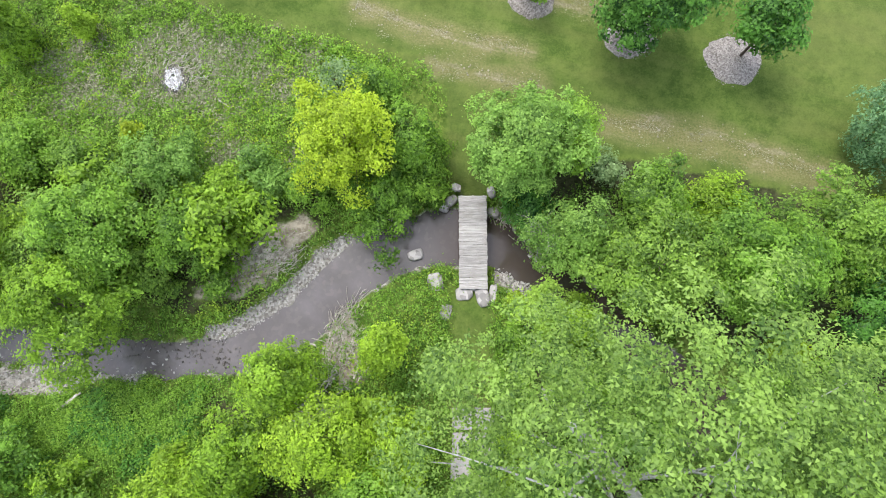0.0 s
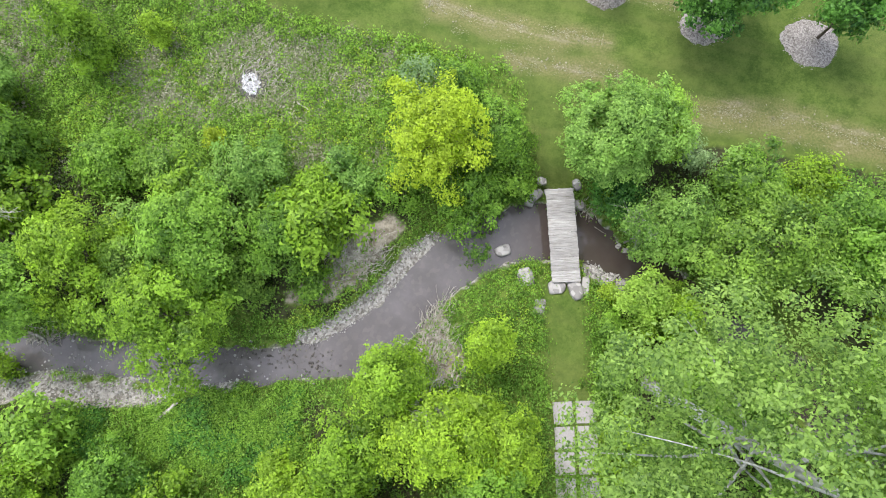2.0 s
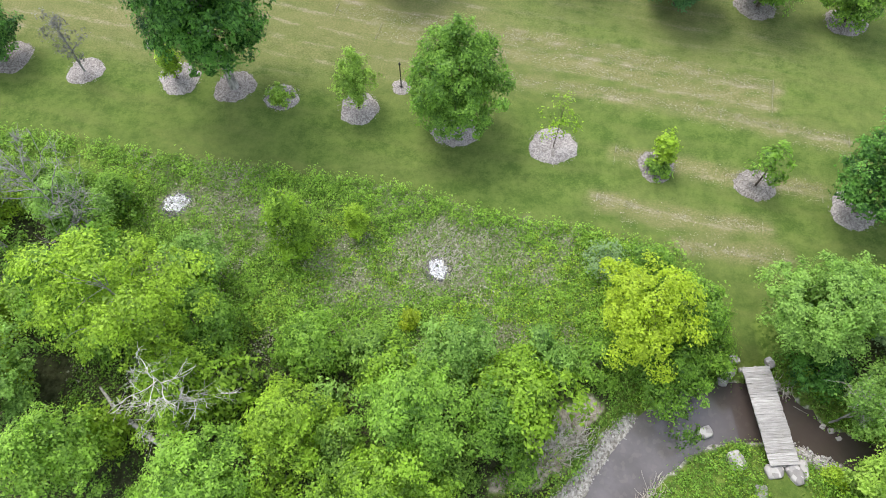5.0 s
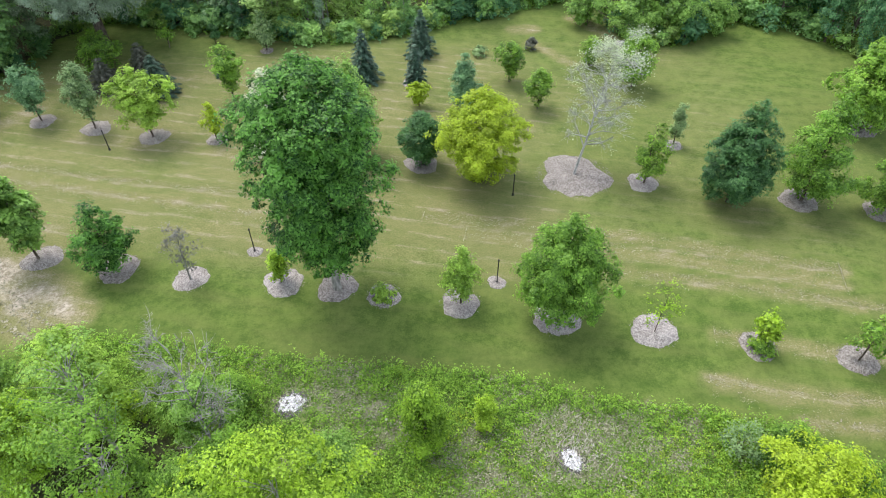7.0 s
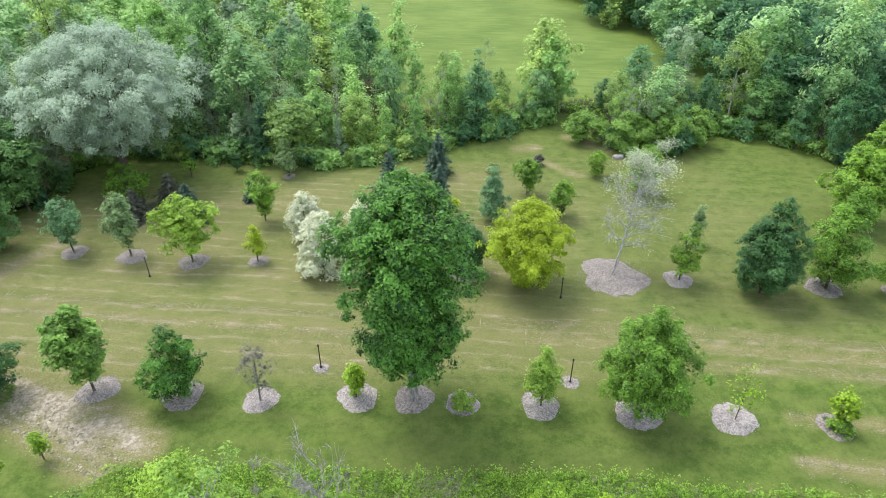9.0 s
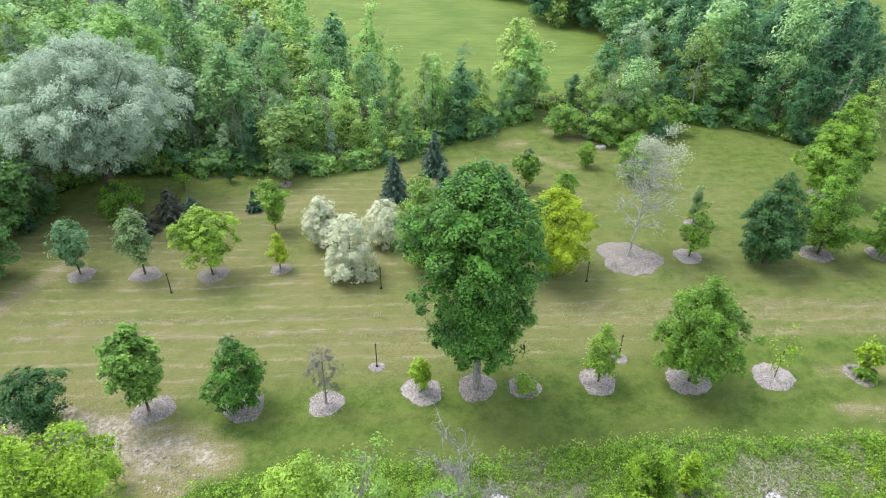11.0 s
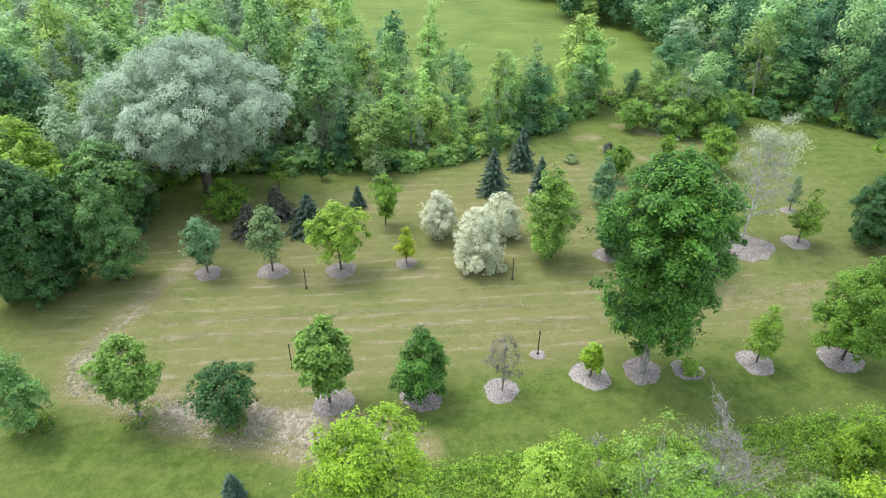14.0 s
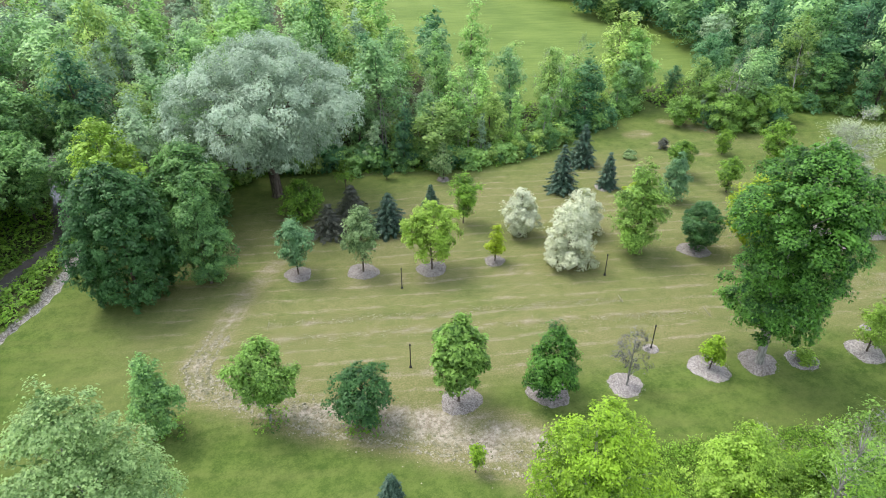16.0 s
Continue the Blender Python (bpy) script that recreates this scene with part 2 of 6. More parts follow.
c = mix(ns, ls, ramp(ns, ls, dry_f, 0.42, 0.9), c, dryc)
pass_y = node(ns, ls, "ShaderNodeSeparateXYZ", {"Vector": lanes}).outputs["Y"]
row = math_n(ns, ls, "SINE", math_n(ns, ls, "ADD", math_n(ns, ls, "MULTIPLY", pass_y, 3.9), math_n(ns, ls, "MULTIPLY", big, 9.0)), 0.0)
row = math_n(ns, ls, "MULTIPLY", ramp(ns, ls, math_n(ns, ls, "ADD", row, math_n(ns, ls, "MULTIPLY", math_n(ns, ls, "SUBTRACT", tuft, 0.5), 1.2)), 0.45, 1.1), ramp(ns, ls, thin, 0.42, 0.66))
c = mix(ns, ls, math_n(ns, ls, "MULTIPLY", math_n(ns, ls, "MULTIPLY", row, 0.8), ramp(ns, ls, dry_a, 0.12, 0.65)), c, dryc)
green_row = math_n(ns, ls, "SINE", math_n(ns, ls, "ADD", math_n(ns, ls, "MULTIPLY", pass_y, 1.95), math_n(ns, ls, "MULTIPLY", big, 4.0)), 0.0)
c = mix(ns, ls, math_n(ns, ls, "MULTIPLY", ramp(ns, ls, green_row, -0.3, 0.9), 0.12), c, (0.060, 0.100, 0.018))
wild = mix(ns, ls, ramp(ns, ls, math_n(ns, ls, "ADD", math_n(ns, ls, "MULTIPLY", tuft, 0.6), math_n(ns, ls, "MULTIPLY", speck.outputs["Color"], 0.4)), 0.28, 0.72), (0.055, 0.100, 0.014), (0.165, 0.225, 0.045))
wild = mix(ns, ls, math_n(ns, ls, "MULTIPLY", ramp(ns, ls, math_n(ns, ls, "ADD", math_n(ns, ls, "MULTIPLY", mid, 0.55), math_n(ns, ls, "ADD", math_n(ns, ls, "MULTIPLY", fine, 0.25), math_n(ns, ls, "MULTIPLY", speck.outputs["Color"], 0.2))), 0.36, 0.62), dry_a), wild, (0.245, 0.232, 0.165))
field_a = node(ns, ls, "ShaderNodeAttribute", attribute_name="zone").outputs["Alpha"]
c = mix(ns, ls, field_a, c, mix(ns, ls, ramp(ns, ls, math_n(ns, ls, "ADD", math_n(ns, ls, "MULTIPLY", math_n(ns, ls, "ADD", long_, big), 0.4), math_n(ns, ls, "MULTIPLY", tuft, 0.2)), 0.38, 0.62), (0.088, 0.136, 0.030), (0.142, 0.195, 0.047)))
c = mix(ns, ls, wild_a, c, wild)
soilc = mix(ns, ls, ramp(ns, ls, tuft, 0.3, 0.7), (0.160, 0.132, 0.092), (0.43, 0.38, 0.30))
c = mix(ns, ls, ramp(ns, ls, math_n(ns, ls, "MULTIPLY", soil_a, math_n(ns, ls, "ADD", 0.5, tuft)), 0.25, 0.7), c, soilc)
# leaf litter, its colour darkened in place of shade under thickets and woods
shade_floor_a = node(ns, ls, "ShaderNodeAttribute", attribute_name="shade_floor").outputs["Fac"]
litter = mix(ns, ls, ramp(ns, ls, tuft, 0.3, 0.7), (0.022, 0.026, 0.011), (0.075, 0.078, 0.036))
c = mix(ns, ls, ramp(ns, ls, math_n(ns, ls, "MULTIPLY", shade_floor_a, math_n(ns, ls, "ADD", 0.6, math_n(ns, ls, "MULTIPLY", mid, 0.8))), 0.3, 0.7), c, litter)
cell = node(ns, ls, "ShaderNodeTexVoronoi", {"Vector": geo, "Scale": 9.0})
stone = mix(ns, ls, ramp(ns, ls, cell.outputs["Color"], 0.1, 0.9), (0.15, 0.135, 0.115), (0.40, 0.375, 0.34))
c = mix(ns, ls, ramp(ns, ls, math_n(ns, ls, "MULTIPLY", grav_a, math_n(ns, ls, "ADD", 0.6, math_n(ns, ls, "MULTIPLY", tuft, 0.8))), 0.3, 0.6), c, stone)
ls.new(c, b.inputs["Base Color"])
bump(ns, ls, b, math_n(ns, ls, "ADD", fine, math_n(ns, ls, "MULTIPLY", tuft, wild_a)), 0.8, 0.07)
GROUND = m


# ---- building blocks ----
def mesh_of(name, verts, faces, material, smooth=False, tone=None):
    me = bpy.data.meshes.new(name)
    verts = np.asarray(verts, dtype=np.float32)
    if isinstance(faces, np.ndarray):
        k = faces.shape[1]
        me.vertices.add(len(verts))
        me.vertices.foreach_set("co", verts.ravel())
        me.loops.add(faces.size)
        me.loops.foreach_set("vertex_index", faces.astype(np.int32).ravel())
        me.polygons.add(len(faces))
        me.polygons.foreach_set("loop_start", np.arange(0, faces.size, k, dtype=np.int32))
        me.update(calc_edges=True)
    else:
        me.from_pydata([tuple(v) for v in verts.tolist()], [], faces)
    if tone is not None:
        at = me.attributes.new("tone", "FLOAT", "POINT")
        at.data.foreach_set("value", np.asarray(tone, dtype=np.float32))
    me.materials.append(material)
    if smooth:
        me.polygons.foreach_set("use_smooth", [True] * len(me.polygons))
    return me


def part_mesh(name, me, parent, label=""):
    ob = new(name, me)
    ob.parent = parent
    return tagged(ob, label) if label else ob


def part(name, bm, material, parent, label="", smooth=False):
    me = bpy.data.meshes.new(name)
    bm.to_mesh(me)
    bm.free()
    me.materials.append(material)
    if smooth:
        me.polygons.foreach_set("use_smooth", [True] * len(me.polygons))
    return part_mesh(name, me, parent, label)


def unit(a):
    return a / np.maximum(np.linalg.norm(a, axis=-1, keepdims=True), 1e-9)


class Tubes:
    """Gathers tapered tubes (trunks, limbs, twigs, sticks) into one mesh."""

    def __init__(self):
        self.v, self.f, self.n = [], [], 0

    def add(self, pts, radii, sides=6):
        pts, radii = np.asarray(pts, float), np.asarray(radii, float)
        d = unit(np.gradient(pts, axis=0))
        ref = np.where(np.abs(d[:, 2:3]) > 0.8, np.array([[1.0, 0, 0]]), np.array([[0, 0, 1.0]]))
        u = unit(np.cross(d, ref))
        w = np.cross(d, u)
        a = np.arange(sides) * 2 * math.pi / sides
        ring = pts[:, None] + radii[:, None, None] * (np.cos(a)[None, :, None] * u[:, None] + np.sin(a)[None, :, None] * w[:, None])
        self.v.append(ring.reshape(-1, 3))
        i = np.arange(len(pts) - 1)[:, None] * sides
        j = np.arange(sides)[None]
        k = (j + 1) % sides
        self.f.append(np.stack([i + j, i + k, i + sides + k, i + sides + j], -1).reshape(-1, 4) + self.n)
        self.n += len(pts) * sides

    def mesh(self, name, material):
        return mesh_of(name, np.concatenate(self.v), np.concatenate(self.f), material, smooth=True)


def bend(a, b_, r, sag=0.12, n=5):
    """A crooked way from a to b_."""
    a, b_ = np.asarray(a, float), np.asarray(b_, float)
    t = np.linspace(0, 1, n)[:, None]
    length = np.linalg.norm(b_ - a)
    off = r.normal(0, sag * length * 0.45, 3) * np.sin(t * math.pi) + r.normal(0, sag * length * 0.2, 3) * np.sin(t * 2 * math.pi)
    off[:, 2] += np.sin(t[:, 0] * math.pi) * sag * length * r.uniform(-0.3, 1.0)
    return a + (b_ - a) * t + off


def leaves(pos, nrm, size, r, axis=None, slim=0.36):
    """Small pointed leaf blades, one face each."""
    n = len(pos)
    nrm = unit(nrm)
    if axis is None:
        axis = r.normal(0, 1, (n, 3))
    axis = unit(axis - nrm * np.sum(axis * nrm, -1, keepdims=True))
    side = np.cross(nrm, axis)
    s = np.asarray(size).reshape(-1, 1) * np.ones((n, 1))
    v = np.stack([pos - axis * s * 0.45 + side * s * slim, pos - axis * s * 0.45 - side * s * slim, pos + axis * s * 0.65], 1)
    return v.reshape(-1, 3), np.arange(n * 3).reshape(-1, 3)


PROFILE = {
    "oval": lambda u: np.sin(np.pi * np.clip(u * 0.94 + 0.03, 0, 1)) ** 0.65,
    "egg": lambda u: np.clip(1.0 - (np.abs(u - 0.3) / np.where(u > 0.3, 0.71, 0.36)) ** np.where(u > 0.3, 1.45, 2.2), 0.02, 1) ** 0.75,
    "cone": lambda u: np.clip(np.minimum((1.02 - u) ** 0.8, (u + 0.03) * 6.0), 0.03, 1),
    "dome": lambda u: np.clip(1.0 - u ** 2.4, 0.03, 1) ** 0.5,
    "vase": lambda u: np.clip(1.0 - (np.abs(u - 0.66) / np.where(u > 0.66, 0.36, 0.85)) ** 2.0, 0.03, 1) ** 0.6,
    "mitten": lambda u: np.interp(u, [0, 0.06, 0.24, 0.42, 0.64, 0.84, 0.94, 1], [0.4, 0.72, 0.86, 0.88, 1.0, 0.86, 0.54, 0.12]),
    "bullet": lambda u: np.interp(u, [0, 0.12, 0.35, 0.6, 0.8, 0.92, 1], [0.70, 0.92, 1.0, 0.94, 0.72, 0.45, 0.1]),
    "ball": lambda u: np.clip(1.0 - np.abs(u * 2 - 0.94) ** 2.1, 0.06, 1) ** 0.5,
    "column": lambda u: np.clip(np.minimum((1.03 - u) * 3.0, (u + 0.06) * 7.0), 0.05, 1) ** 0.5,
}


def crown_mesh(r, h, w, base, profile, tuft, per, leaf, material, fill=1.0, droop=0.0, ragged=0.22, lean=(0, 0), flat=0.75, inner=3, vary=1.0, slim=0.38, spray=1.9):
    """A crown of boughs, each a cluster of tufts of small leaves. Returns the mesh and the tufts' middles."""
    prof = PROFILE[profile]
    R, H = w / 2, h - base
    area = 2 * math.pi * R * H * 0.72
    total = max(10, int(fill * area / (math.pi * (tuft * 0.72) ** 2) * 1.2))
    p1, p2, p3 = r.uniform(0, 6.28, 3)
    lobes = unit(r.normal(0, 1, (7, 3)) + np.array([0, 0, 0.3]))
    uu = np.linspace(1, 0.25, 60)
    pu = np.maximum.accumulate(prof(uu))

    def places(n):
        """Points near the crown's outside, some of them roofing it over evenly."""
        u = r.uniform(0, 1, n * 4)
        u = u[r.uniform(0, 1, n * 4) < prof(u) * 0.9 + 0.1][:n]
        n = len(u)
        a = r.uniform(0, 2 * math.pi, n)
        frac = 1 - 0.55 * r.uniform(0, 1, n) ** 2.2
        roof = r.uniform(0, 1, n) < 0.3
        rho = np.sqrt(r.uniform(0, 1, n)) * pu[-1]
        u = np.where(roof, uu[np.minimum(np.searchsorted(pu, rho), 59)] - 0.06 * r.uniform(0, 1, n), u)
        frac = np.where(roof, rho / np.maximum(prof(u), 0.05), frac)
        way = unit(np.stack([np.cos(a) * prof(u), np.sin(a) * prof(u), 2.2 * (u - 0.45)], -1))
        lump = np.max(np.exp((way @ lobes.T - 1) * 7), 1)
        bulge = (1 + ragged * (1.2 * lump - 0.85)) * r.normal(1, 0.08 + 0.1 * ragged, n)
        bulge *= 1 + 0.6 * ragged * (0.5 * np.sin(2 * a + p1 + 5 * u) + 0.4 * np.sin(3 * a + p2 - 7 * u) + 0.35 * np.sin(5 * a + p3 + 11 * u))
        rad = np.maximum(R * prof(u) * bulge * np.minimum(frac, 1.0) - tuft * 0.45, 0.02)
        z = base + u * H * (1 + 0.06 * ragged * np.sin(3 * a + p2)) - tuft * 0.3 * (u > 0.7)
        cen = np.stack([rad * np.cos(a) + lean[0] * z / h, rad * np.sin(a) + lean[1] * z / h, z], -1)
        return cen, unit(np.stack([np.cos(a), np.sin(a), 1.6 * (u - 0.35)], -1))

    rb = min(tuft * spray, 0.15 * w)              # sprays: leafy caps, each on the outer end of a bough, with shaded gaps between them
    cand, cand_out = places(max(24, int(total * 0.9)))
    keep = []
    for i in range(len(cand)):
        if not keep or np.min(np.sum((cand[keep] - cand[i]) ** 2, -1)) > (1.25 * rb) ** 2:
            keep.append(i)
    bough, bough_out = cand[keep] - cand_out[keep] * rb * 0.8, cand_out[keep]
    loose, loose_out = places(int(total * 0.1) + 1)
    pick = r.integers(0, len(bough), int(total * 0.9))
    cap = unit(0.72 * r.normal(0, 1, (len(pick), 3)) + 0.75 * bough_out[pick] + np.array([0, 0, 0.55]))
    size_b = rb * r.uniform(0.7, 1.2, len(bough))[pick]
    cen = np.concatenate([bough[pick] + cap * np.array([1, 1, 0.72]) * (size_b * r.uniform(0.7, 1.05, len(pick)))[:, None], loose])
    out = unit(np.concatenate([cap + 0.35 * bough_out[pick], loose_out]))
    mood = np.concatenate([r.normal(0, 0.15, len(bough))[pick], np.zeros(len(loose))])
    n = len(cen)
    tr = tuft * r.uniform(0.5, 1.35, n)
    m_ = max(3, int(per * 1.5))
    d = unit(r.normal(0, 1, (n, m_, 3)) + 0.75 * out[:, None] + np.array([0, 0, 0.45]))
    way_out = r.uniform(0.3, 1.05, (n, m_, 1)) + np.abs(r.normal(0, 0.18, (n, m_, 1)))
    pos = cen[:, None] + d * tr[:, None, None] * way_out * np.array([1, 1, flat])
    if droop:
        pos[..., 2] -= r.uniform(0, 1, (n, m_)) ** 1.5 * droop * tr[:, None]
    nr = 0.4 * d + 0.55 * out[:, None] + np.array([0, 0, 0.6]) + r.normal(0, 0.34, (n, m_, 3))
    axis = (np.array([0, 0, -1.0]) + r.normal(0, 0.45, (n, m_, 3))).reshape(-1, 3) if droop else None
    sz = 0.85 * leaf * r.uniform(0.6, 1.35, n * m_)
    pos, nr = pos.reshape(-1, 3), nr.reshape(-1, 3)
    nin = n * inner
    if nin:                               # larger inner leaves close the crown, their colour darkened to stand for shade
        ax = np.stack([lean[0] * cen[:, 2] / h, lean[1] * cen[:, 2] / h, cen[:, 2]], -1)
        dim = ax[:, None] + (cen - ax)[:, None] * r.uniform(0.45, 0.88, (n, inner, 1)) + r.normal(0, tuft * 0.35, (n, inner, 3)) - np.array([0, 0, 0.4 * tuft])
        pos = np.concatenate([pos, dim.reshape(-1, 3)])
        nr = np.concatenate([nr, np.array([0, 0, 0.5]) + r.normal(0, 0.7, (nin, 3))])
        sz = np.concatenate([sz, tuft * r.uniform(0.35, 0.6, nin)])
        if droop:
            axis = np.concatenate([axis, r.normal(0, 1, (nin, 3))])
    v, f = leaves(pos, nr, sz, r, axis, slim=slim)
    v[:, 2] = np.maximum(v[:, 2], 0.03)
    # shading put into the tone: leaves lighten towards each tuft's outside
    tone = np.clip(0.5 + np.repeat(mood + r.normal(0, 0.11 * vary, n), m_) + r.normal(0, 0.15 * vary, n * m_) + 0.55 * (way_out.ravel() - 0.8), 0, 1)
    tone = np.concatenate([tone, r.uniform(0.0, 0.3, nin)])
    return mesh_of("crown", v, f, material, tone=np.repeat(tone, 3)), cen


def trunk_mesh(r, h, base, girth, cen, material, limbs=14, lean=(0, 0), reach=0.85, limb=0.5, split=False):
    """A trunk with its limbs, in one mesh or with each limb apart."""
    tb = Tubes()
    z = np.array([-0.15, 0.12, 0.5, 0.25 * h, 0.5 * h, 0.72 * h, reach * h])
    wob = np.cumsum(r.normal(0, 0.006 * h, (7, 2)), 0) * np.array([0, 0, 0.1, 0.5, 0.8, 1, 1])[:, None]
    pts = np.column_stack([wob + np.outer(z / h, lean), z])
    tb.add(pts, girth * np.array([1.6, 1.15, 1.0, 0.85, 0.6, 0.32, 0.06]), 8)
    order = r.permutation(len(cen))[:limbs]
    arms = []
    for c_ in cen[order]:
        zs = np.clip(c_[2] - r.uniform(0.15, 0.45) * (0.4 * h), max(0.3 * base, 0.25), reach * h * 0.92)
        s = np.array([np.interp(zs, z, pts[:, 0]), np.interp(zs, z, pts[:, 1]), zs])
        g = girth * np.interp(zs, z, [1.5, 1.1, 1.0, 0.85, 0.6, 0.32, 0.1]) * limb
        to = Tubes() if split else tb
        to.add(bend(s, c_, r, 0.11, 7), np.linspace(g, g * 0.16, 7), 5)
        if split:
            arms.append(to.mesh("limb", material))
    return tb.mesh("trunk", material), arms


def make_tree(x, y, h, w, leafs, label, profile="oval", base=None, tuft=0.46, per=28, leaf=0.19, name="tree", bark=None, girth=None,
              fill=1.12, droop=0.0, ragged=0.2, limbs=14, lean=(0, 0), z=0.0, category="tree", group="", flat=0.75, inner=3, vary=1.2, slim=0.38, seed=None, reach=0.85, limb=0.5, spray=1.9, split=False):
    r = np.random.default_rng(seed if seed is not None else int(abs(x * 131 + y * 977) * 10) % 100003)
    base = 0.22 * h if base is None else base
    girth = 0.010 * h + 0.015 if girth is None else girth
    root = new(name)
    root.location = (x, y, z)
    if y > 45:                            # seen from afar only: fewer and larger leaves
        per, leaf = 0.72 * per, 1.12 * leaf
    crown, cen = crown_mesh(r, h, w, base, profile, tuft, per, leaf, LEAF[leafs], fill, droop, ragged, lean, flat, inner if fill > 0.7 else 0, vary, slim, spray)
    stem, arms = trunk_mesh(r, h, base, girth, cen, bark or BARK, limbs, lean, reach, limb, split)
    trunk = part_mesh("trunk", stem, root)
    for me in arms:
        part_mesh("limb", me, trunk)
    part_mesh("crown", crown, root)
    return tagged(root, label, category, group)


def make_spruce(x, y, h, w, leafs, label, category="conifer"):
    """A spruce: whorls of drooping boughs set with short dark needles."""
    r = np.random.default_rng(int(abs(x * 71 + y * 37) * 10) % 99991)
    root = new("spruce_tree")
    root.location = (x, y, 0)
    tb = Tubes()
    tb.add([(0, 0, -0.1), (0, 0, 0.4 * h), (0, 0, h * 0.97)], [0.03 * h, 0.018 * h, 0.006], 7)
    P, N, A = [], [], []
    levels = max(8, int(h / 0.40))
    for i in range(levels):
        u = (i + 0.5) / levels
        zc = h * (0.05 + 0.94 * u) + r.normal(0, 0.04)
        R = w / 2 * (1 - u) ** 0.85 * (0.9 + 0.2 * r.uniform())
        k = int(6 + 7 * (1 - u))
        for a in np.arange(k) * 2 * math.pi / k + r.uniform(0, 6):
            L = R * r.uniform(0.62, 1.22) + 0.1
            d = np.array([math.cos(a), math.sin(a), 0])
            tip = d * L + np.array([0, 0, zc - 0.22 * L])
            tb.add([(0, 0, zc), tuple(d * L * 0.5 + np.array([0, 0, zc - 0.03 * L])), tuple(tip)], [0.02, 0.014, 0.005], 4)
            m_ = int(14 + 34 * L)
            t = r.uniform(0.12, 1.05, m_) ** 0.8
            side = np.array([-d[1], d[0], 0])
            wd = 0.45 * L * (1.1 - t) * r.uniform(-1, 1, m_)
            p = d * (t * L)[:, None] + side * wd[:, None] + np.stack([0 * t, 0 * t, zc - 0.2 * L * t ** 1.5 + r.normal(0, 0.035, m_)], -1)
            P.append(p)
            N.append(np.array([0, 0, 1.0]) + 0.35 * d + r.normal(0, 0.3, (m_, 3)))
            A.append(d + side * (np.sign(wd) * 0.6)[:, None] + r.normal(0, 0.25, (m_, 3)))
    P, N, A = np.concatenate(P), np.concatenate(N), np.concatenate(A)
    v, f = leaves(P, N, 0.27 * r.uniform(0.7, 1.3, len(P)), r, A, slim=0.24)
    tone = np.clip(0.45 + r.normal(0, 0.22, len(P)), 0, 1)
    part_mesh("trunk", tb.mesh("trunk", BARK), root)
    part_mesh("crown", mesh_of("crown", v, f, LEAF[leafs], tone=np.repeat(tone, 3)), root)
    return tagged(root, label, category)


def make_bare(x, y, h, w, label, lean=(0, 0), bark=None, leafs=None, share=0.0, z=0.0, girth=None, arms=16, name="bare_tree", twigs=3, rise=0.4, split=False):
    """A leafless or nearly leafless tree: trunk, limbs and fine twigs."""
    r = np.random.default_rng(int(abs(x * 53 + y * 89) * 10) % 99989)
    root = new(name)
    root.location = (x, y, z)
    girth = girth or 0.016 * h
    tb = Tubes()
    zz = np.linspace(-0.15, h * 0.95, 8)
    wob = np.cumsum(r.normal(0, 0.008 * h, (8, 2)), 0)
    wob[0] = 0
    pts = np.column_stack([wob + np.outer(np.clip(zz / h, 0, 1) ** 1.2, lean), zz])
    tb.add(pts, girth * np.linspace(1.3, 0.12, 8), 7)
    tips, stem, apart = [], tb, []
    for i in range(arms):
        if split:
            tb = Tubes()
            apart.append(tb)
        u = r.uniform(0.22, 0.95)
        s = np.array([np.interp(u * h, zz, pts[:, 0]), np.interp(u * h, zz, pts[:, 1]), u * h])
        a = i * 2.4 + r.uniform(-0.4, 0.4)
        L = w / 2 * r.uniform(0.6, 1.1) * (1.15 - 0.6 * u)
        e = s + np.array([math.cos(a) * L, math.sin(a) * L, L * r.uniform(rise - 0.3, rise + 0.3)])
        way = bend(s, e, r, 0.2, 6)
        g = girth * (1.1 - u) * 0.6 + 0.012
        tb.add(way, np.linspace(g, 0.012, 6), 5)
        for j in range(7):
            q = way[r.integers(2, 6)]
            e2 = q + unit(e - s) * L * r.uniform(0.1, 0.35) + r.normal(0, 0.16 * L + 0.1, 3)
            w2 = bend(q, e2, r, 0.2, 4)
            tb.add(w2, np.linspace(0.013, 0.005, 4), 3)
            tips.append(e2)
            for k in range(twigs):
                e3 = w2[r.integers(1, 4)] + r.normal(0, 0.07 * L + 0.12, 3)
                tb.add([w2[1], (w2[1] + e3) / 2 + r.normal(0, 0.03, 3), e3], [0.010, 0.008, 0.004], 3)
                tips.append(e3)
    trunk = part_mesh("trunk", stem.mesh("trunk", bark or BARK_PALE), root)
    for tb in apart:
        part_mesh("limb", tb.mesh("limb", bark or BARK_PALE), trunk)
    if leafs:
        tips = np.array(tips)
        tips = tips[r.uniform(0, 1, len(tips)) < share + 0.6 * (tips[:, 2] > 0.85 * h)]
        pos = (tips[:, None] + r.normal(0, 0.2, (len(tips), 12, 3))).reshape(-1, 3)
        nr = np.array([0, 0, 1.0]) + r.normal(0, 0.6, pos.shape)
        v, f = leaves(pos, nr, 0.12 * r.uniform(0.6, 1.3, len(pos)), r)
        part_mesh("crown", mesh_of("crown", v, f, LEAF[leafs], tone=np.repeat(r.uniform(0.1, 0.9, len(pos)), 3)), root)
    return tagged(root, label, "tree")


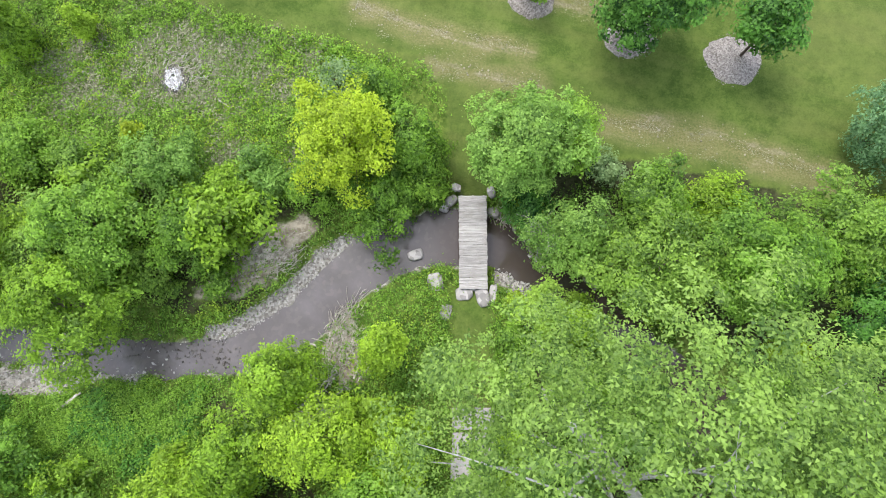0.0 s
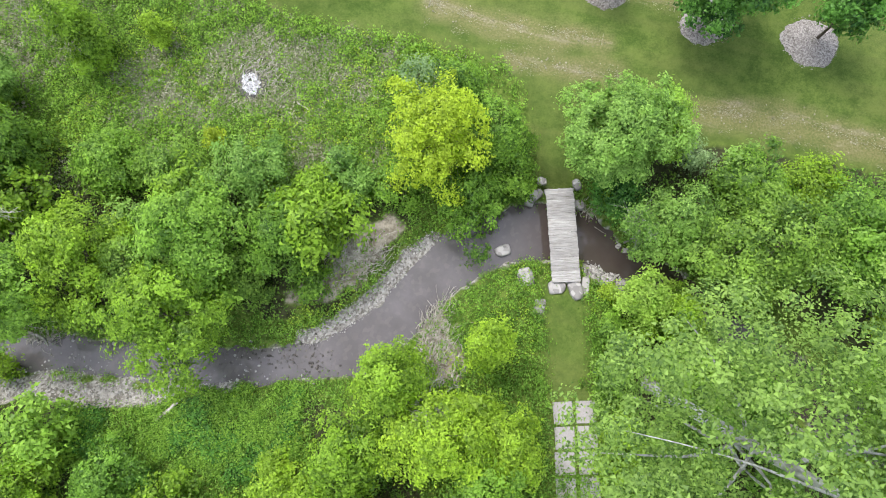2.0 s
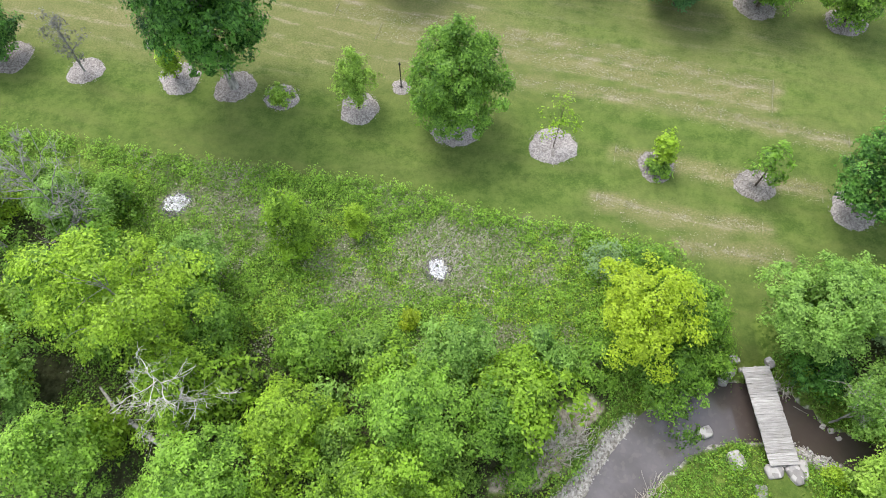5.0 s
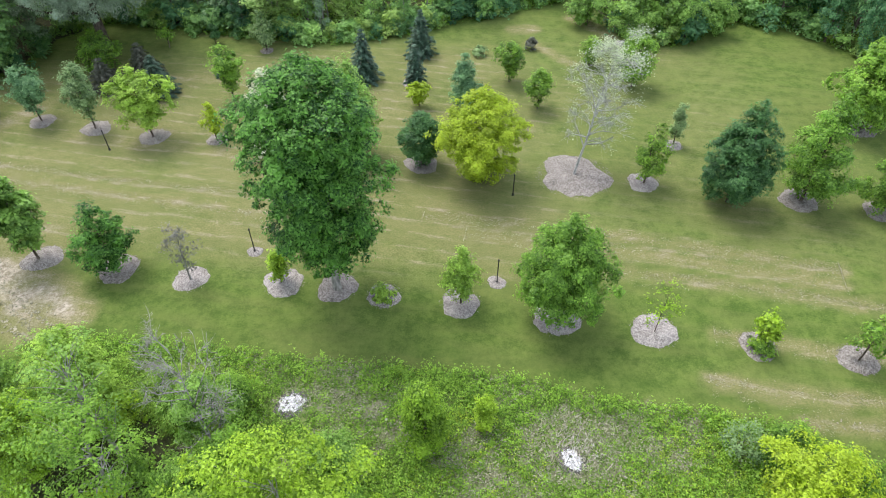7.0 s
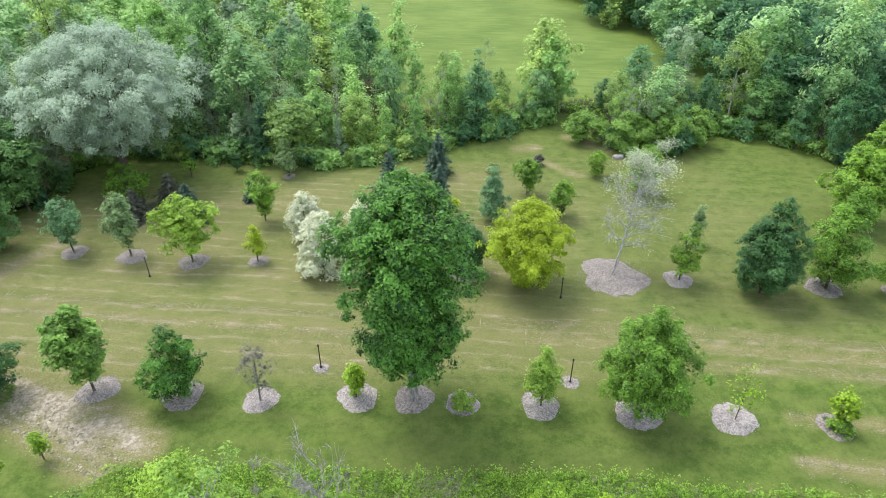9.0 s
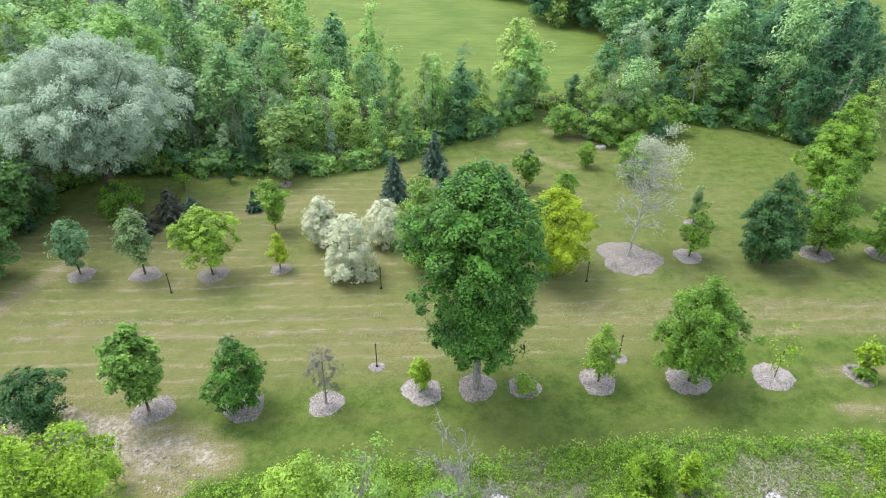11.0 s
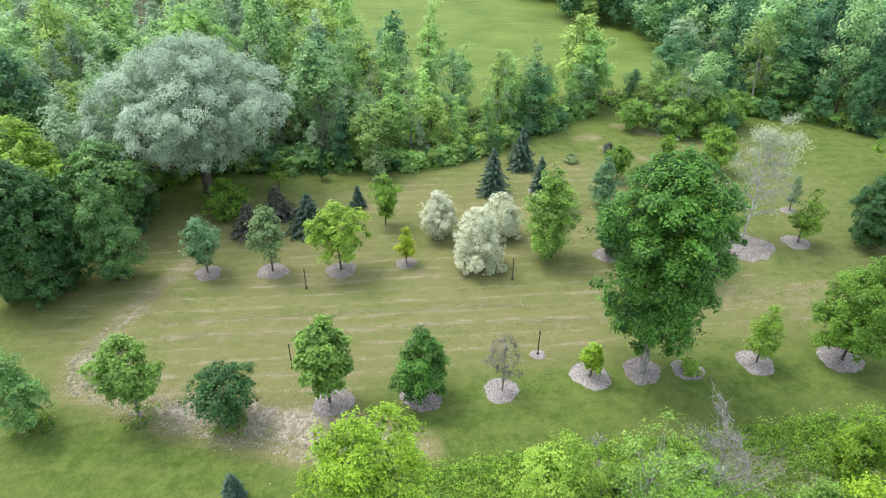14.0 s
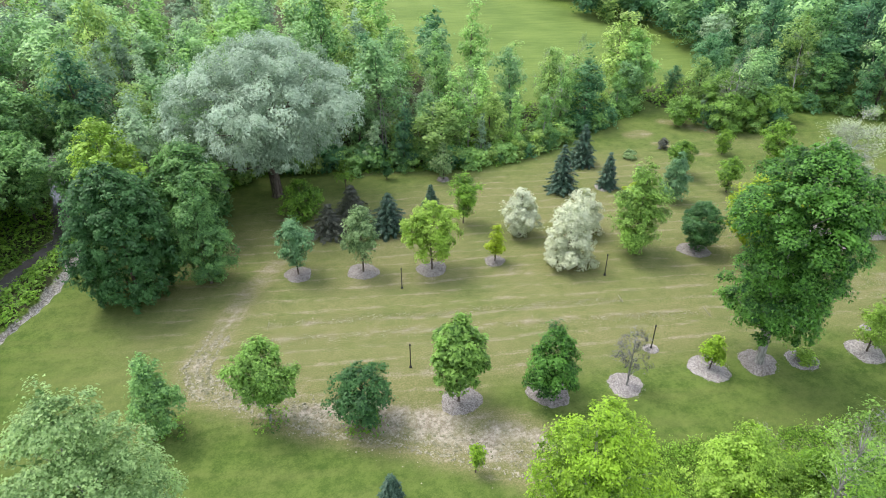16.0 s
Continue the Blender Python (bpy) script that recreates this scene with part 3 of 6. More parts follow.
# ---- the ground and the creek ----
def along(P, pts):
    """Distance from the points P to a broken line with a half width at each corner, less that half width."""
    pts = np.asarray(pts, float)
    best = np.full(len(P), 1e9)
    for (ax, ay, aw), (bx, by, bw) in zip(pts[:-1], pts[1:]):
        d = np.array([bx - ax, by - ay])
        t = np.clip(((P[:, 0] - ax) * d[0] + (P[:, 1] - ay) * d[1]) / (d @ d), 0, 1)
        e = np.hypot(P[:, 0] - ax - t * d[0], P[:, 1] - ay - t * d[1]) - (aw + (bw - aw) * t)
        best = np.minimum(best, e)
    return best


def smooth(e, lo, hi):
    t = np.clip((e - lo) / (hi - lo), 0, 1)
    return t * t * (3 - 2 * t)


def wavy(P, s, seed=0.0):
    """Cheap smooth noise, about -1 to 1."""
    x, y = P[:, 0] * s + seed, P[:, 1] * s - seed * 1.7
    return (np.sin(x * 1.3 + 1.7 * np.sin(y * 0.9)) + np.sin(y * 1.7 + 1.3 * np.sin(x * 1.1 + 2)) + 0.6 * np.sin(2.9 * x - 2.3 * y + 1)) / 2.6


CREEK = [(-84, 118, 2.0), (-78.5, 92, 1.6), (-77.2, 83, 1.3), (-76.4, 72, 0.9), (-80.6, 65, 0.9), (-86, 56, 1.2), (-84, 42, 1.3), (-74, 24, 1.4), (-60, 9, 1.4), (-46, 1.5, 1.3),
         (-36, -0.4, 1.3), (-31, 0.2, 1.2), (-28.4, 0.9, 0.65), (-24.5, 0.8, 0.9), (-20.4, 0.2, 0.85), (-16, -0.2, 1.0), (-12.5, -0.2, 0.95), (-9.4, 0.2, 1.15),
         (-7.5, 1.5, 1.3), (-5.7, 3.4, 1.35), (-3.8, 5.1, 1.45), (-1.5, 6.0, 1.45), (1.0, 6.2, 1.65), (2.8, 5.9, 1.35), (4.3, 4.6, 0.95), (6.3, 3.7, 0.9), (9, 1.5, 1.0), (14, -3, 1.3), (20, -7, 1.5), (40, -22, 1.6)]
LAWN_SOUTH = np.array([(-90, 20), (-75, 20), (-58, 21), (-50, 24), (-46.7, 27.2), (-38.9, 25.8), (-32, 23.9), (-24, 22.2), (-17, 20.7), (-11.8, 18.6), (-5.6, 16.9), (-0.9, 15.5), (0.35, 13.6), (0.45, 8.4),
                       (2.45, 8.4), (2.5, 11), (8.4, 10.7), (15.6, 9.4), (19.6, 7.9), (24, 8.8), (40, 10), (90, 12)], float)
WOOD_EDGE = np.array([(-110, 38), (-90, 40), (-84, 47), (-80, 54), (-77, 59), (-75, 66), (-73, 77), (-69, 70), (-67, 62), (-63, 64), (-60.7, 72), (-56, 77), (-49.5, 75), (-42, 72), (-29.7, 67.7), (-21, 70), (-10.5, 73.4), (-1, 77.5), (3.2, 81), (4.2, 81), (4.8, 66),
                      (10.6, 63.4), (19, 68.4), (27, 66), (29.5, 57), (33, 53), (45, 44), (80, 34)], float)
MEADOW_EDGE = np.array([(-48, 23), (-38, 20.5), (-33, 17), (-30, 13.5), (-24, 12.4), (-18, 11.4), (-12, 10), (-7, 9.6), (-5, 8)], float)
TRACK = [(-57.2, 57.5, 0.3), (-60.8, 53.2, 0.5), (-63.6, 48.6, 0.6), (-65.8, 45.2, 0.8), (-65.4, 42.6, 0.9), (-62.5, 40.2, 0.8), (-58.9, 36.6, 0.8), (-55, 34.0, 0.8), (-51.5, 31.2, 0.8), (-46.8, 27.0, 0.7)]
TRACK_2 = [(-60, 38.5, 0.5), (-56.0, 36.4, 1.1), (-51.5, 33.0, 1.5), (-47.6, 30.2, 1.4), (-45.2, 28.6, 0.6)]
DRY = [[(-60, 48, 0.1), (-32, 39.7, 0.1)], [(-60, 46.2, 0.25), (-42, 40.6, 0.3), (-26.5, 35.7, 0.2)], [(-21, 36.4, 0.15), (-6, 32.4, 0.25), (8.5, 27.2, 0.2)], [(-18, 33.8, 0.1), (-6, 30.6, 0.25), (8, 25.7, 0.2)],
       [(-12, 30.0, 0.0), (2, 26.0, 0.15), (12, 22.5, 0.15)], [(-3, 22.6, 0.0), (4, 20.2, 0.2), (9, 19.0, 0.1)],
       [(-4.8, 19.1, 0.15), (-1.5, 17.8, 0.3), (4.6, 16.5, 0.15)], [(-0.7, 15.6, 0.1), (5.3, 14.7, 0.15)], [(8.5, 12.4, 0.3), (14, 11.6, 0.5), (20.9, 9.1, 0.4)]]
DRY_FAR = [[(-57, 37, 0.4), (-64, 44, 0.8)], [(-44, 36, 0.3), (-60, 41.5, 0.4)], [(-52, 51.2, 0.4), (-35, 46.2, 0.3)], [(-46, 62, 0.5), (-36, 60.5, 0.5)], [(-6.9, 70.2, 0.9), (-5.2, 70.2, 0.9)],
       [(0.5, 73, 0.5), (4.2, 67.5, 0.7)], [(-6, 66.5, 0.3), (-2.5, 61, 0.4)], [(-44, 73, 0.3), (-30, 69, 0.4)]]
NORTH_GRAVEL = [(-12.2, 1.1, 0.1), (-10.9, 1.35, 0.22), (-9.1, 2.25, 0.26), (-7.75, 3.6, 0.26), (-6.4, 5.2, 0.15), (-4.9, 6.2, 0.08)]
SOUTH_GRAVEL = [(-31, -2.0, 0.3), (-28.0, -1.2, 0.35), (-25.4, -0.7, 0.4), (-23.4, -1.3, 0.4), (-21.4, -1.4, 0.35), (-19.8, -1.7, 0.2), (-17.6, -0.9, 0.1), (-15.6, -1.2, 0.06)]
BAR_EAST = [(3.2, 4.0, 0.25), (4.6, 3.4, 0.3)]
WEST_GRAVEL = [(-82, 50, 0.3), (-79.6, 55.1, 0.4), (-77.5, 58, 0.3), (-75.8, 62.4, 0.45), (-74.6, 67.5, 0.3)]
BANK_BARE = [(-12.0, 3.4, 0.3), (-11.0, 3.6, 0.5), (-9.4, 4.6, 0.7), (-8.3, 5.7, 0.6), (-7.4, 6.6, 0.4)]
WASH = [(-5.4, 2.3, 0.4), (-5.3, 0.6, 0.7), (-4.4, -0.9, 0.5)]


def rank(P):
    """Where the meadow grows rank (above 0) and where it lies dry and thin (below 0)."""
    bare = np.exp(-((P[:, 0] + 14.2) ** 2 + (P[:, 1] - 15.2) ** 2) / 7.0) + 0.7 * np.exp(-((P[:, 0] + 27.4) ** 2 + (P[:, 1] - 20.0) ** 2) / 4.0)
    return 0.75 * wavy(P, 0.5, 3) + 0.5 * wavy(P, 1.2, 8) + 0.3 * wavy(P, 2.9, 5) - 1.1 * bare + 0.12


def levels(P):
    """Ground height and the zone attributes at plan points."""
    cr = along(P, CREEK) + 0.18 * wavy(P, 1.7) + 0.08 * wavy(P, 4.6, 3)
    z = -1.35 + 0.45 * smooth(cr, -0.9, 0.0) + 0.9 * smooth(cr, 0.0, 2.1) + 0.05 * wavy(P, 0.35, 1) * smooth(cr, 1, 4)
    south = np.interp(P[:, 0], LAWN_SOUTH[:, 0], LAWN_SOUTH[:, 1]) + 0.22 * wavy(P, 1.9, 5)
    north = np.interp(P[:, 0], WOOD_EDGE[:, 0], WOOD_EDGE[:, 1]) + 0.6 * wavy(P, 0.7, 2)
    wild = np.maximum(smooth(south - P[:, 1], -0.1, 0.35), smooth(P[:, 1] - north, -0.3, 0.6))
    mown = (1 - smooth(np.abs(P[:, 0] - 1.45), 0.95, 1.25)) * (P[:, 1] < 3.5) * (P[:, 1] > -6)
    field = smooth(P[:, 1], 86, 90) * smooth(P[:, 0] + 20 + 0.15 * (P[:, 1] - 100), -3, 3) * (1 - smooth(P[:, 0] - 33 - 0.03 * (P[:, 1] - 84), -3, 3))
    wild = wild * (1 - 0.85 * mown) * (1 - field)
    z += 0.06 * wild * np.abs(wavy(P, 2.3, 4))
    dry = np.zeros(len(P))
    for seg in DRY + DRY_FAR:
        e = along(P, seg)
        dry = np.maximum(dry, (1 - smooth(e, -0.1, 1.0)) * (0.78 + 0.3 * wavy(P, 1.3, 7)))
    worn = np.minimum(along(P, TRACK), along(P, TRACK_2))
    dry = np.maximum(dry, (1 - smooth(worn, 0.1, 1.6)) * 0.95)
    broad = smooth(P[:, 1] - np.maximum(south, np.interp(P[:, 0], [-62, -48, -40], [31, 25, 20])), 5, 11) * smooth(P[:, 0], -80, -58) * (0.5 + 0.5 * smooth(-P[:, 0], 2, 22)) * (1 - smooth(P[:, 0], 5, 25)) * (1 - smooth(P[:, 1], 60, 75))
    dry = np.maximum(dry, 0.60 * broad * (0.9 + 0.3 * wavy(P, 0.25, 9)))
    meadow = smooth(P[:, 1] - np.interp(P[:, 0], MEADOW_EDGE[:, 0], MEADOW_EDGE[:, 1]), -1, 1) * smooth(P[:, 0], -36, -31) * (1 - smooth(P[:, 0], -7, -4)) * (P[:, 1] < 24)
    dry = dry * (1 - wild) + wild * meadow * (0.25 + 0.75 * smooth(-rank(P), -0.35, 0.35))
    z -= 0.12 * (1 - smooth(along(P, TRACK), -0.4, 0.7)) * (wild < 0.5)
    gravel = np.zeros(len(P))
    for seg in (NORTH_GRAVEL, SOUTH_GRAVEL, BAR_EAST, WEST_GRAVEL):
        e = along(P, seg) + 0.12 * wavy(P, 3.1, 6)
        g = 1 - smooth(e, 0.0, 0.35)
        gravel = np.maximum(gravel, g)
        z = np.where(g > 0, z * (1 - g) + np.minimum(z, -0.72 + 0.04 * wavy(P, 5, 2)) * g, z)
    gravel = np.maximum(gravel, 0.7 * (1 - smooth(cr, 0.0, 0.3)) * (0.75 + 0.3 * wavy(P, 2.1, 8)))
    soil = np.maximum(0.9 - 0.9 * smooth(along(P, BANK_BARE) + 0.35 * wavy(P, 2.3, 5), -0.2, 0.8), 0.9 - 0.9 * smooth(along(P, WASH) + 0.3 * wavy(P, 2.6, 3), -0.2, 0.7))
    soil = np.maximum(soil, (0.40 + 0.2 * wavy(P, 1.4, 2)) * (1 - smooth(along(P, TRACK), -0.7, 0.4)))
    soil = np.maximum(soil, (0.52 + 0.25 * wavy(P, 1.1, 4)) * (1 - smooth(along(P, TRACK_2), -0.5, 0.5)) * (1 - wild))
    soil = np.maximum(soil, 0.3 * smooth(-z, 0.3, 0.7) * (1 - gravel))
    return z, wild, dry * (1 - field), gravel, soil, field


def edge_of_thicket(p):
    """Open ground: away from the deep shade of the thickets, where little grows."""
    near_creek = along(p, CREEK) < 1.5
    north = (p[:, 1] > np.interp(p[:, 0], MEADOW_EDGE[:, 0], MEADOW_EDGE[:, 1]) - 0.8) & (p[:, 0] < -1)
    by_path = (p[:, 0] > -6.0) & (p[:, 0] < 4.2) | (p[:, 0] > -23) & (p[:, 0] < -11.5) & (p[:, 1] < 0)
    return near_creek | north | by_path


def shade_floor(P):
    """Leaf litter under thickets and woods, darkened so its colour carries their shade."""
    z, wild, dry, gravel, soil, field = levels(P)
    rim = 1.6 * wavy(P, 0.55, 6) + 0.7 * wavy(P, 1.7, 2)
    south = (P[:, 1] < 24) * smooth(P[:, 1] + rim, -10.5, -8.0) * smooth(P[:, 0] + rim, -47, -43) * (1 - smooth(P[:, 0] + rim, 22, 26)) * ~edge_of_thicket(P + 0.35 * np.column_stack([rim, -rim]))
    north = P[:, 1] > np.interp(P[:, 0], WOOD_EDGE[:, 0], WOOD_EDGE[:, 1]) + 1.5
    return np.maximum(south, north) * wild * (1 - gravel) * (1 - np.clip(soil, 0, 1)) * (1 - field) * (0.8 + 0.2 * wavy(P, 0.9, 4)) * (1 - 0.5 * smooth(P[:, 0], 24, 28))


def axis_of(*runs):
    """Grid lines from runs of (start, end, step)."""
    return np.unique(np.concatenate([np.arange(a, b_, s) for a, b_, s in runs]).round(3))


gx = axis_of((-2400, -400, 250), (-400, -120, 28), (-120, -88, 2.0), (-88, -34, 0.7), (-34, 8, 0.42), (8, 36, 0.8), (36, 130, 3), (130, 400, 30), (400, 2401, 250))
gy = axis_of((-2400, -400, 250), (-400, -30, 28), (-30, -9, 1.2), (-9, 10, 0.40), (10, 80, 0.65), (80, 230, 3), (230, 400, 28), (400, 2401, 250))
X, Y = np.meshgrid(gx, gy)
P = np.stack([X.ravel(), Y.ravel()], -1)
gz, wild_v, dry_v, gravel_v, soil_v, field_v = levels(P)
nx, ny = len(gx), len(gy)
i, j = np.meshgrid(np.arange(nx - 1), np.arange(ny - 1))
q = (j * nx + i).ravel()
me = mesh_of("ground", np.column_stack([P, gz]), np.stack([q, q + 1, q + nx + 1, q + nx], -1), GROUND, smooth=True)
at = me.attributes.new("zone", "FLOAT_COLOR", "POINT")
at.data.foreach_set("color", np.column_stack([wild_v, dry_v, gravel_v, field_v]).astype(np.float32).ravel())
at = me.attributes.new("soil", "FLOAT", "POINT")
at.data.foreach_set("value", soil_v.astype(np.float32))
at = me.attributes.new("shade_floor", "FLOAT", "POINT")
at.data.foreach_set("value", shade_floor(P).astype(np.float32))
tagged(new("ground", me), "mown lawn with dry strips beside rank creekside meadow", "ground", kind="structure")


def height(x, y):
    return float(levels(np.array([[x, y]], float))[0][0])


def ribbon(pts, widen, z):
    """A strip of water along the creek, wider than its bed so that the banks cut its edge."""
    pts = np.asarray(pts, float)
    t = np.linspace(0, len(pts) - 1, 8 * len(pts))
    c_ = np.column_stack([np.interp(t, np.arange(len(pts)), pts[:, k]) for k in range(3)])
    for _ in range(3):
        c_[1:-1] = (c_[:-2] + 2 * c_[1:-1] + c_[2:]) / 4
    d = unit(np.gradient(c_[:, :2], axis=0))
    nrm = np.stack([-d[:, 1], d[:, 0]], -1)
    k = np.linspace(-1, 1, 7)
    v = c_[:, None, :2] + nrm[:, None] * ((c_[:, 2] + widen)[:, None] * k[None])[..., None]
    v = np.concatenate([v, np.full((*v.shape[:2], 1), z)], -1).reshape(-1, 3)
    a = (np.arange(len(c_) - 1)[:, None] * 7 + np.arange(6)[None]).ravel()
    return v, np.stack([a, a + 7, a + 8, a + 1], -1)


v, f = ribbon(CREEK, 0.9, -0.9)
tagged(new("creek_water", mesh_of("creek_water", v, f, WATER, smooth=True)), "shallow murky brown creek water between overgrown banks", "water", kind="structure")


# ---- stones ----
def rock_mesh(r, sx, sy, sz, detail=2):
    bm = bmesh.new()
    bmesh.ops.create_icosphere(bm, subdivisions=detail, radius=1.0)
    o = Vector(r.uniform(0, 50, 3))
    for v_ in bm.verts:
        k = 1 + 0.28 * noise.noise(v_.co * 1.1 + o) + 0.12 * noise.noise(v_.co * 2.7 + o)
        p = v_.co * k
        v_.co = Vector((max(-0.8, min(0.8, p.x)) * sx, max(-0.8, min(0.8, p.y)) * sy, max(-0.7, min(0.62, p.z)) * sz))
    return bm


def boulder(x, y, z, sx, sy, sz, turn, label):
    r = np.random.default_rng(int(abs(x * 97 + y * 31) * 10))
    bm = rock_mesh(r, sx, sy, sz, 3)
    me = bpy.data.meshes.new("boulder")
    bm.to_mesh(me)
    bm.free()
    me.materials.append(STONE)
    me.polygons.foreach_set("use_smooth", [True] * len(me.polygons))
    ob = new("boulder", me)
    ob.matrix_world = pose(x, y, z, 0, 0, turn)
    return tagged(ob, label, "rock")


boulder(-1.42, 5.25, -0.95, 0.52, 0.36, 0.5, 15, "pale flat boulder standing in the creek")
boulder(-0.35, 3.72, -0.62, 0.5, 0.62, 0.55, 10, "large pale boulder at the creek's edge")
boulder(0.18, 2.15, -0.12, 0.36, 0.5, 0.4, -12, "grey boulder among weeds beside the path")
boulder(1.15, 3.08, -0.02, 0.55, 0.4, 0.24, 5, "flat stone at the foot of the footbridge")
boulder(2.1, 2.9, 0.0, 0.42, 0.62, 0.3, 12, "rough pale stone at the foot of the footbridge")
boulder(2.62, 3.1, -0.2, 0.24, 0.6, 0.35, -8, "narrow stone beside the footbridge end")
boulder(0.5, 8.15, -0.5, 0.4, 0.3, 0.36, 35, "grey boulder in the bank under the footbridge")
boulder(0.15, 7.85, -0.75, 0.34, 0.3, 0.3, 70, "grey boulder in the bank under the footbridge")
boulder(0.75, 8.75, -0.05, 0.3, 0.26, 0.24, 0, "small grey stone beside the footbridge end")
boulder(2.62, 8.5, -0.12, 0.26, 0.36, 0.28, 20, "small grey stone beside the footbridge end")
boulder(2.75, 7.55, -0.75, 0.42, 0.3, 0.36, -30, "grey boulder in the bank under the footbridge")
boulder(5.1, 5.0, -0.93, 0.22, 0.17, 0.2, 0, "pale round stone in the creek")
boulder(4.75, 5.25, -0.95, 0.2, 0.15, 0.18, 40, "pale round stone in the creek")
boulder(5.35, 4.6, -0.95, 0.18, 0.14, 0.16, 10, "pale round stone in the creek")
boulder(-2.75, 6.85, -0.9, 0.16, 0.2, 0.22, 0, "small white stone under the creekside shrubs")
boulder(-2.75, 7.25, -0.85, 0.18, 0.15, 0.2, 50, "small white stone under the creekside shrubs")


def pebbles(name, seg, count, lo, hi, label, spread, seed, low=True, material=None, shoal=-9.0):
    """Loose stones along a broken line, half sunk in the ground."""
    r = np.random.default_rng(seed)
    seg = np.asarray(seg, float)
    k = r.integers(0, len(seg) - 1, count)
    t = r.uniform(0, 1, count)[:, None]
    p = seg[k] * (1 - t) + seg[k + 1] * t
    p[:, :2] += r.normal(0, 1, (count, 2)) * (p[:, 2:3] * 0.75 + spread)
    z = np.maximum(levels(p[:, :2])[0], shoal)
    if low:
        p, z = p[z < -0.25], z[z < -0.25]
    base = np.array([(1, 0, 0), (-1, 0, 0), (0, 1, 0), (0, -1, 0), (0, 0, 1), (0, 0, -1), (0.6, 0.6, 0.45), (-0.6, 0.6, 0.4), (0.6, -0.6, 0.4), (-0.6, -0.6, 0.45)], float)
    fc = np.array([(0, 6, 4), (6, 2, 4), (2, 7, 4), (7, 1, 4), (1, 9, 4), (9, 3, 4), (3, 8, 4), (8, 0, 4), (0, 2, 6), (2, 1, 7), (1, 3, 9), (3, 0, 8)])
    s = (lo + (hi - lo) * r.uniform(0, 1, len(p)) ** 3)[:, None]
    v = base[None] * (s * np.column_stack([r.uniform(0.7, 1.2, len(p)), r.uniform(0.7, 1.2, len(p)), r.uniform(0.4, 0.8, len(p))]))[:, None]
    v = v * r.uniform(0.85, 1.15, v.shape)
    a = r.uniform(0, 6.28, len(p))
    v = np.stack([v[..., 0] * np.cos(a)[:, None] - v[..., 1] * np.sin(a)[:, None], v[..., 0] * np.sin(a)[:, None] + v[..., 1] * np.cos(a)[:, None], v[..., 2]], -1)
    v += np.column_stack([p[:, :2], z + s[:, 0] * 0.15])[:, None]
    f = (np.arange(len(p))[:, None, None] * 10 + fc[None]).reshape(-1, 3)
    return tagged(new(name, mesh_of(name, v.reshape(-1, 3), f, material or PEBBLE)), label, "gravel", kind="stuff")


pebbles("creek_gravel", NORTH_GRAVEL, 3000, 0.015, 0.055, "pale gravel bar along the creek bend", 0.12, 3)
pebbles("creek_gravel", SOUTH_GRAVEL, 3600, 0.014, 0.06, "pale stones along the creek's shallow edge", 0.15, 4)
pebbles("creek_gravel", [(-31, 0.6, 0.6), (-24, 0.4, 0.8), (-20.5, 0.0, 0.8), (-15, -0.4, 0.9), (-12.2, -0.1, 0.9)], 420, 0.02, 0.10, "stones breaking the surface of the shallow creek", 0.1, 5, shoal=-0.92)
pebbles("creek_gravel", [(-17, 0.4, 0.5), (-14, 0.3, 0.5), (-12, -0.2, 0.6), (-10.6, -0.2, 0.5)], 420, 0.02, 0.09, "dark wet stones in the shallow creek", 0.1, 15, material=WET, shoal=-0.915)
pebbles("creek_gravel", BAR_EAST, 500, 0.025, 0.09, "pale gravel bar beside the footbridge", 0.1, 6)
pebbles("creek_gravel", WEST_GRAVEL, 900, 0.05, 0.2, "pale gravel strip beside the creek", 0.15, 8)


pebbles("track_clods", [(-66, 44.5, 0.9), (-65, 42, 0.9), (-61, 38.6, 0.9), (-58.9, 36.9, 1.0), (-55, 34.4, 1.2), (-51.5, 32.0, 1.4), (-47, 29.0, 1.2)], 2600, 0.02, 0.09, "dry clods of turf along the worn track", 0.1, 9, low=False, material=CLOD)
way = np.array(TRACK)[2:]
side = unit(np.gradient(way[:, :2], axis=0))[:, ::-1] * (-1, 1)
for k, off in enumerate((-0.75, 0.0, 0.8)):
    rut = np.column_stack([way[:, :2] + side * off, np.full(len(way), 0.1)])
    pebbles("track_clods", rut, 1000, 0.03, 0.12, "ridge of torn dry turf along the worn track", 0.06, 50 + k, low=False, material=CLOD)
for x, y in ((-19.6, 15.2), (-20.6, 15.0), (-13.2, 15.6), (-16.4, 18.0), (-22.0, 12.6), (-11.6, 17.0), (-24.6, 18.4)):
    boulder(x, y, height(x, y) + 0.03, 0.11, 0.09, 0.09, x * 40, "small white stone lying in the meadow")
boulder(4.3, 64.9, 0.1, 0.9, 0.5, 0.45, 10, "pale flat rock at the far wood's edge")


# ---- footbridge and path ----
def box(sx, sy, sz, bev=0.0):
    bm = bmesh.new()
    bmesh.ops.create_cube(bm, size=1.0)
    bmesh.ops.scale(bm, vec=(sx, sy, sz), verts=bm.verts)
    if bev:
        bmesh.ops.bevel(bm, geom=bm.edges[:], offset=bev, segments=1, affect="EDGES")
    return bm


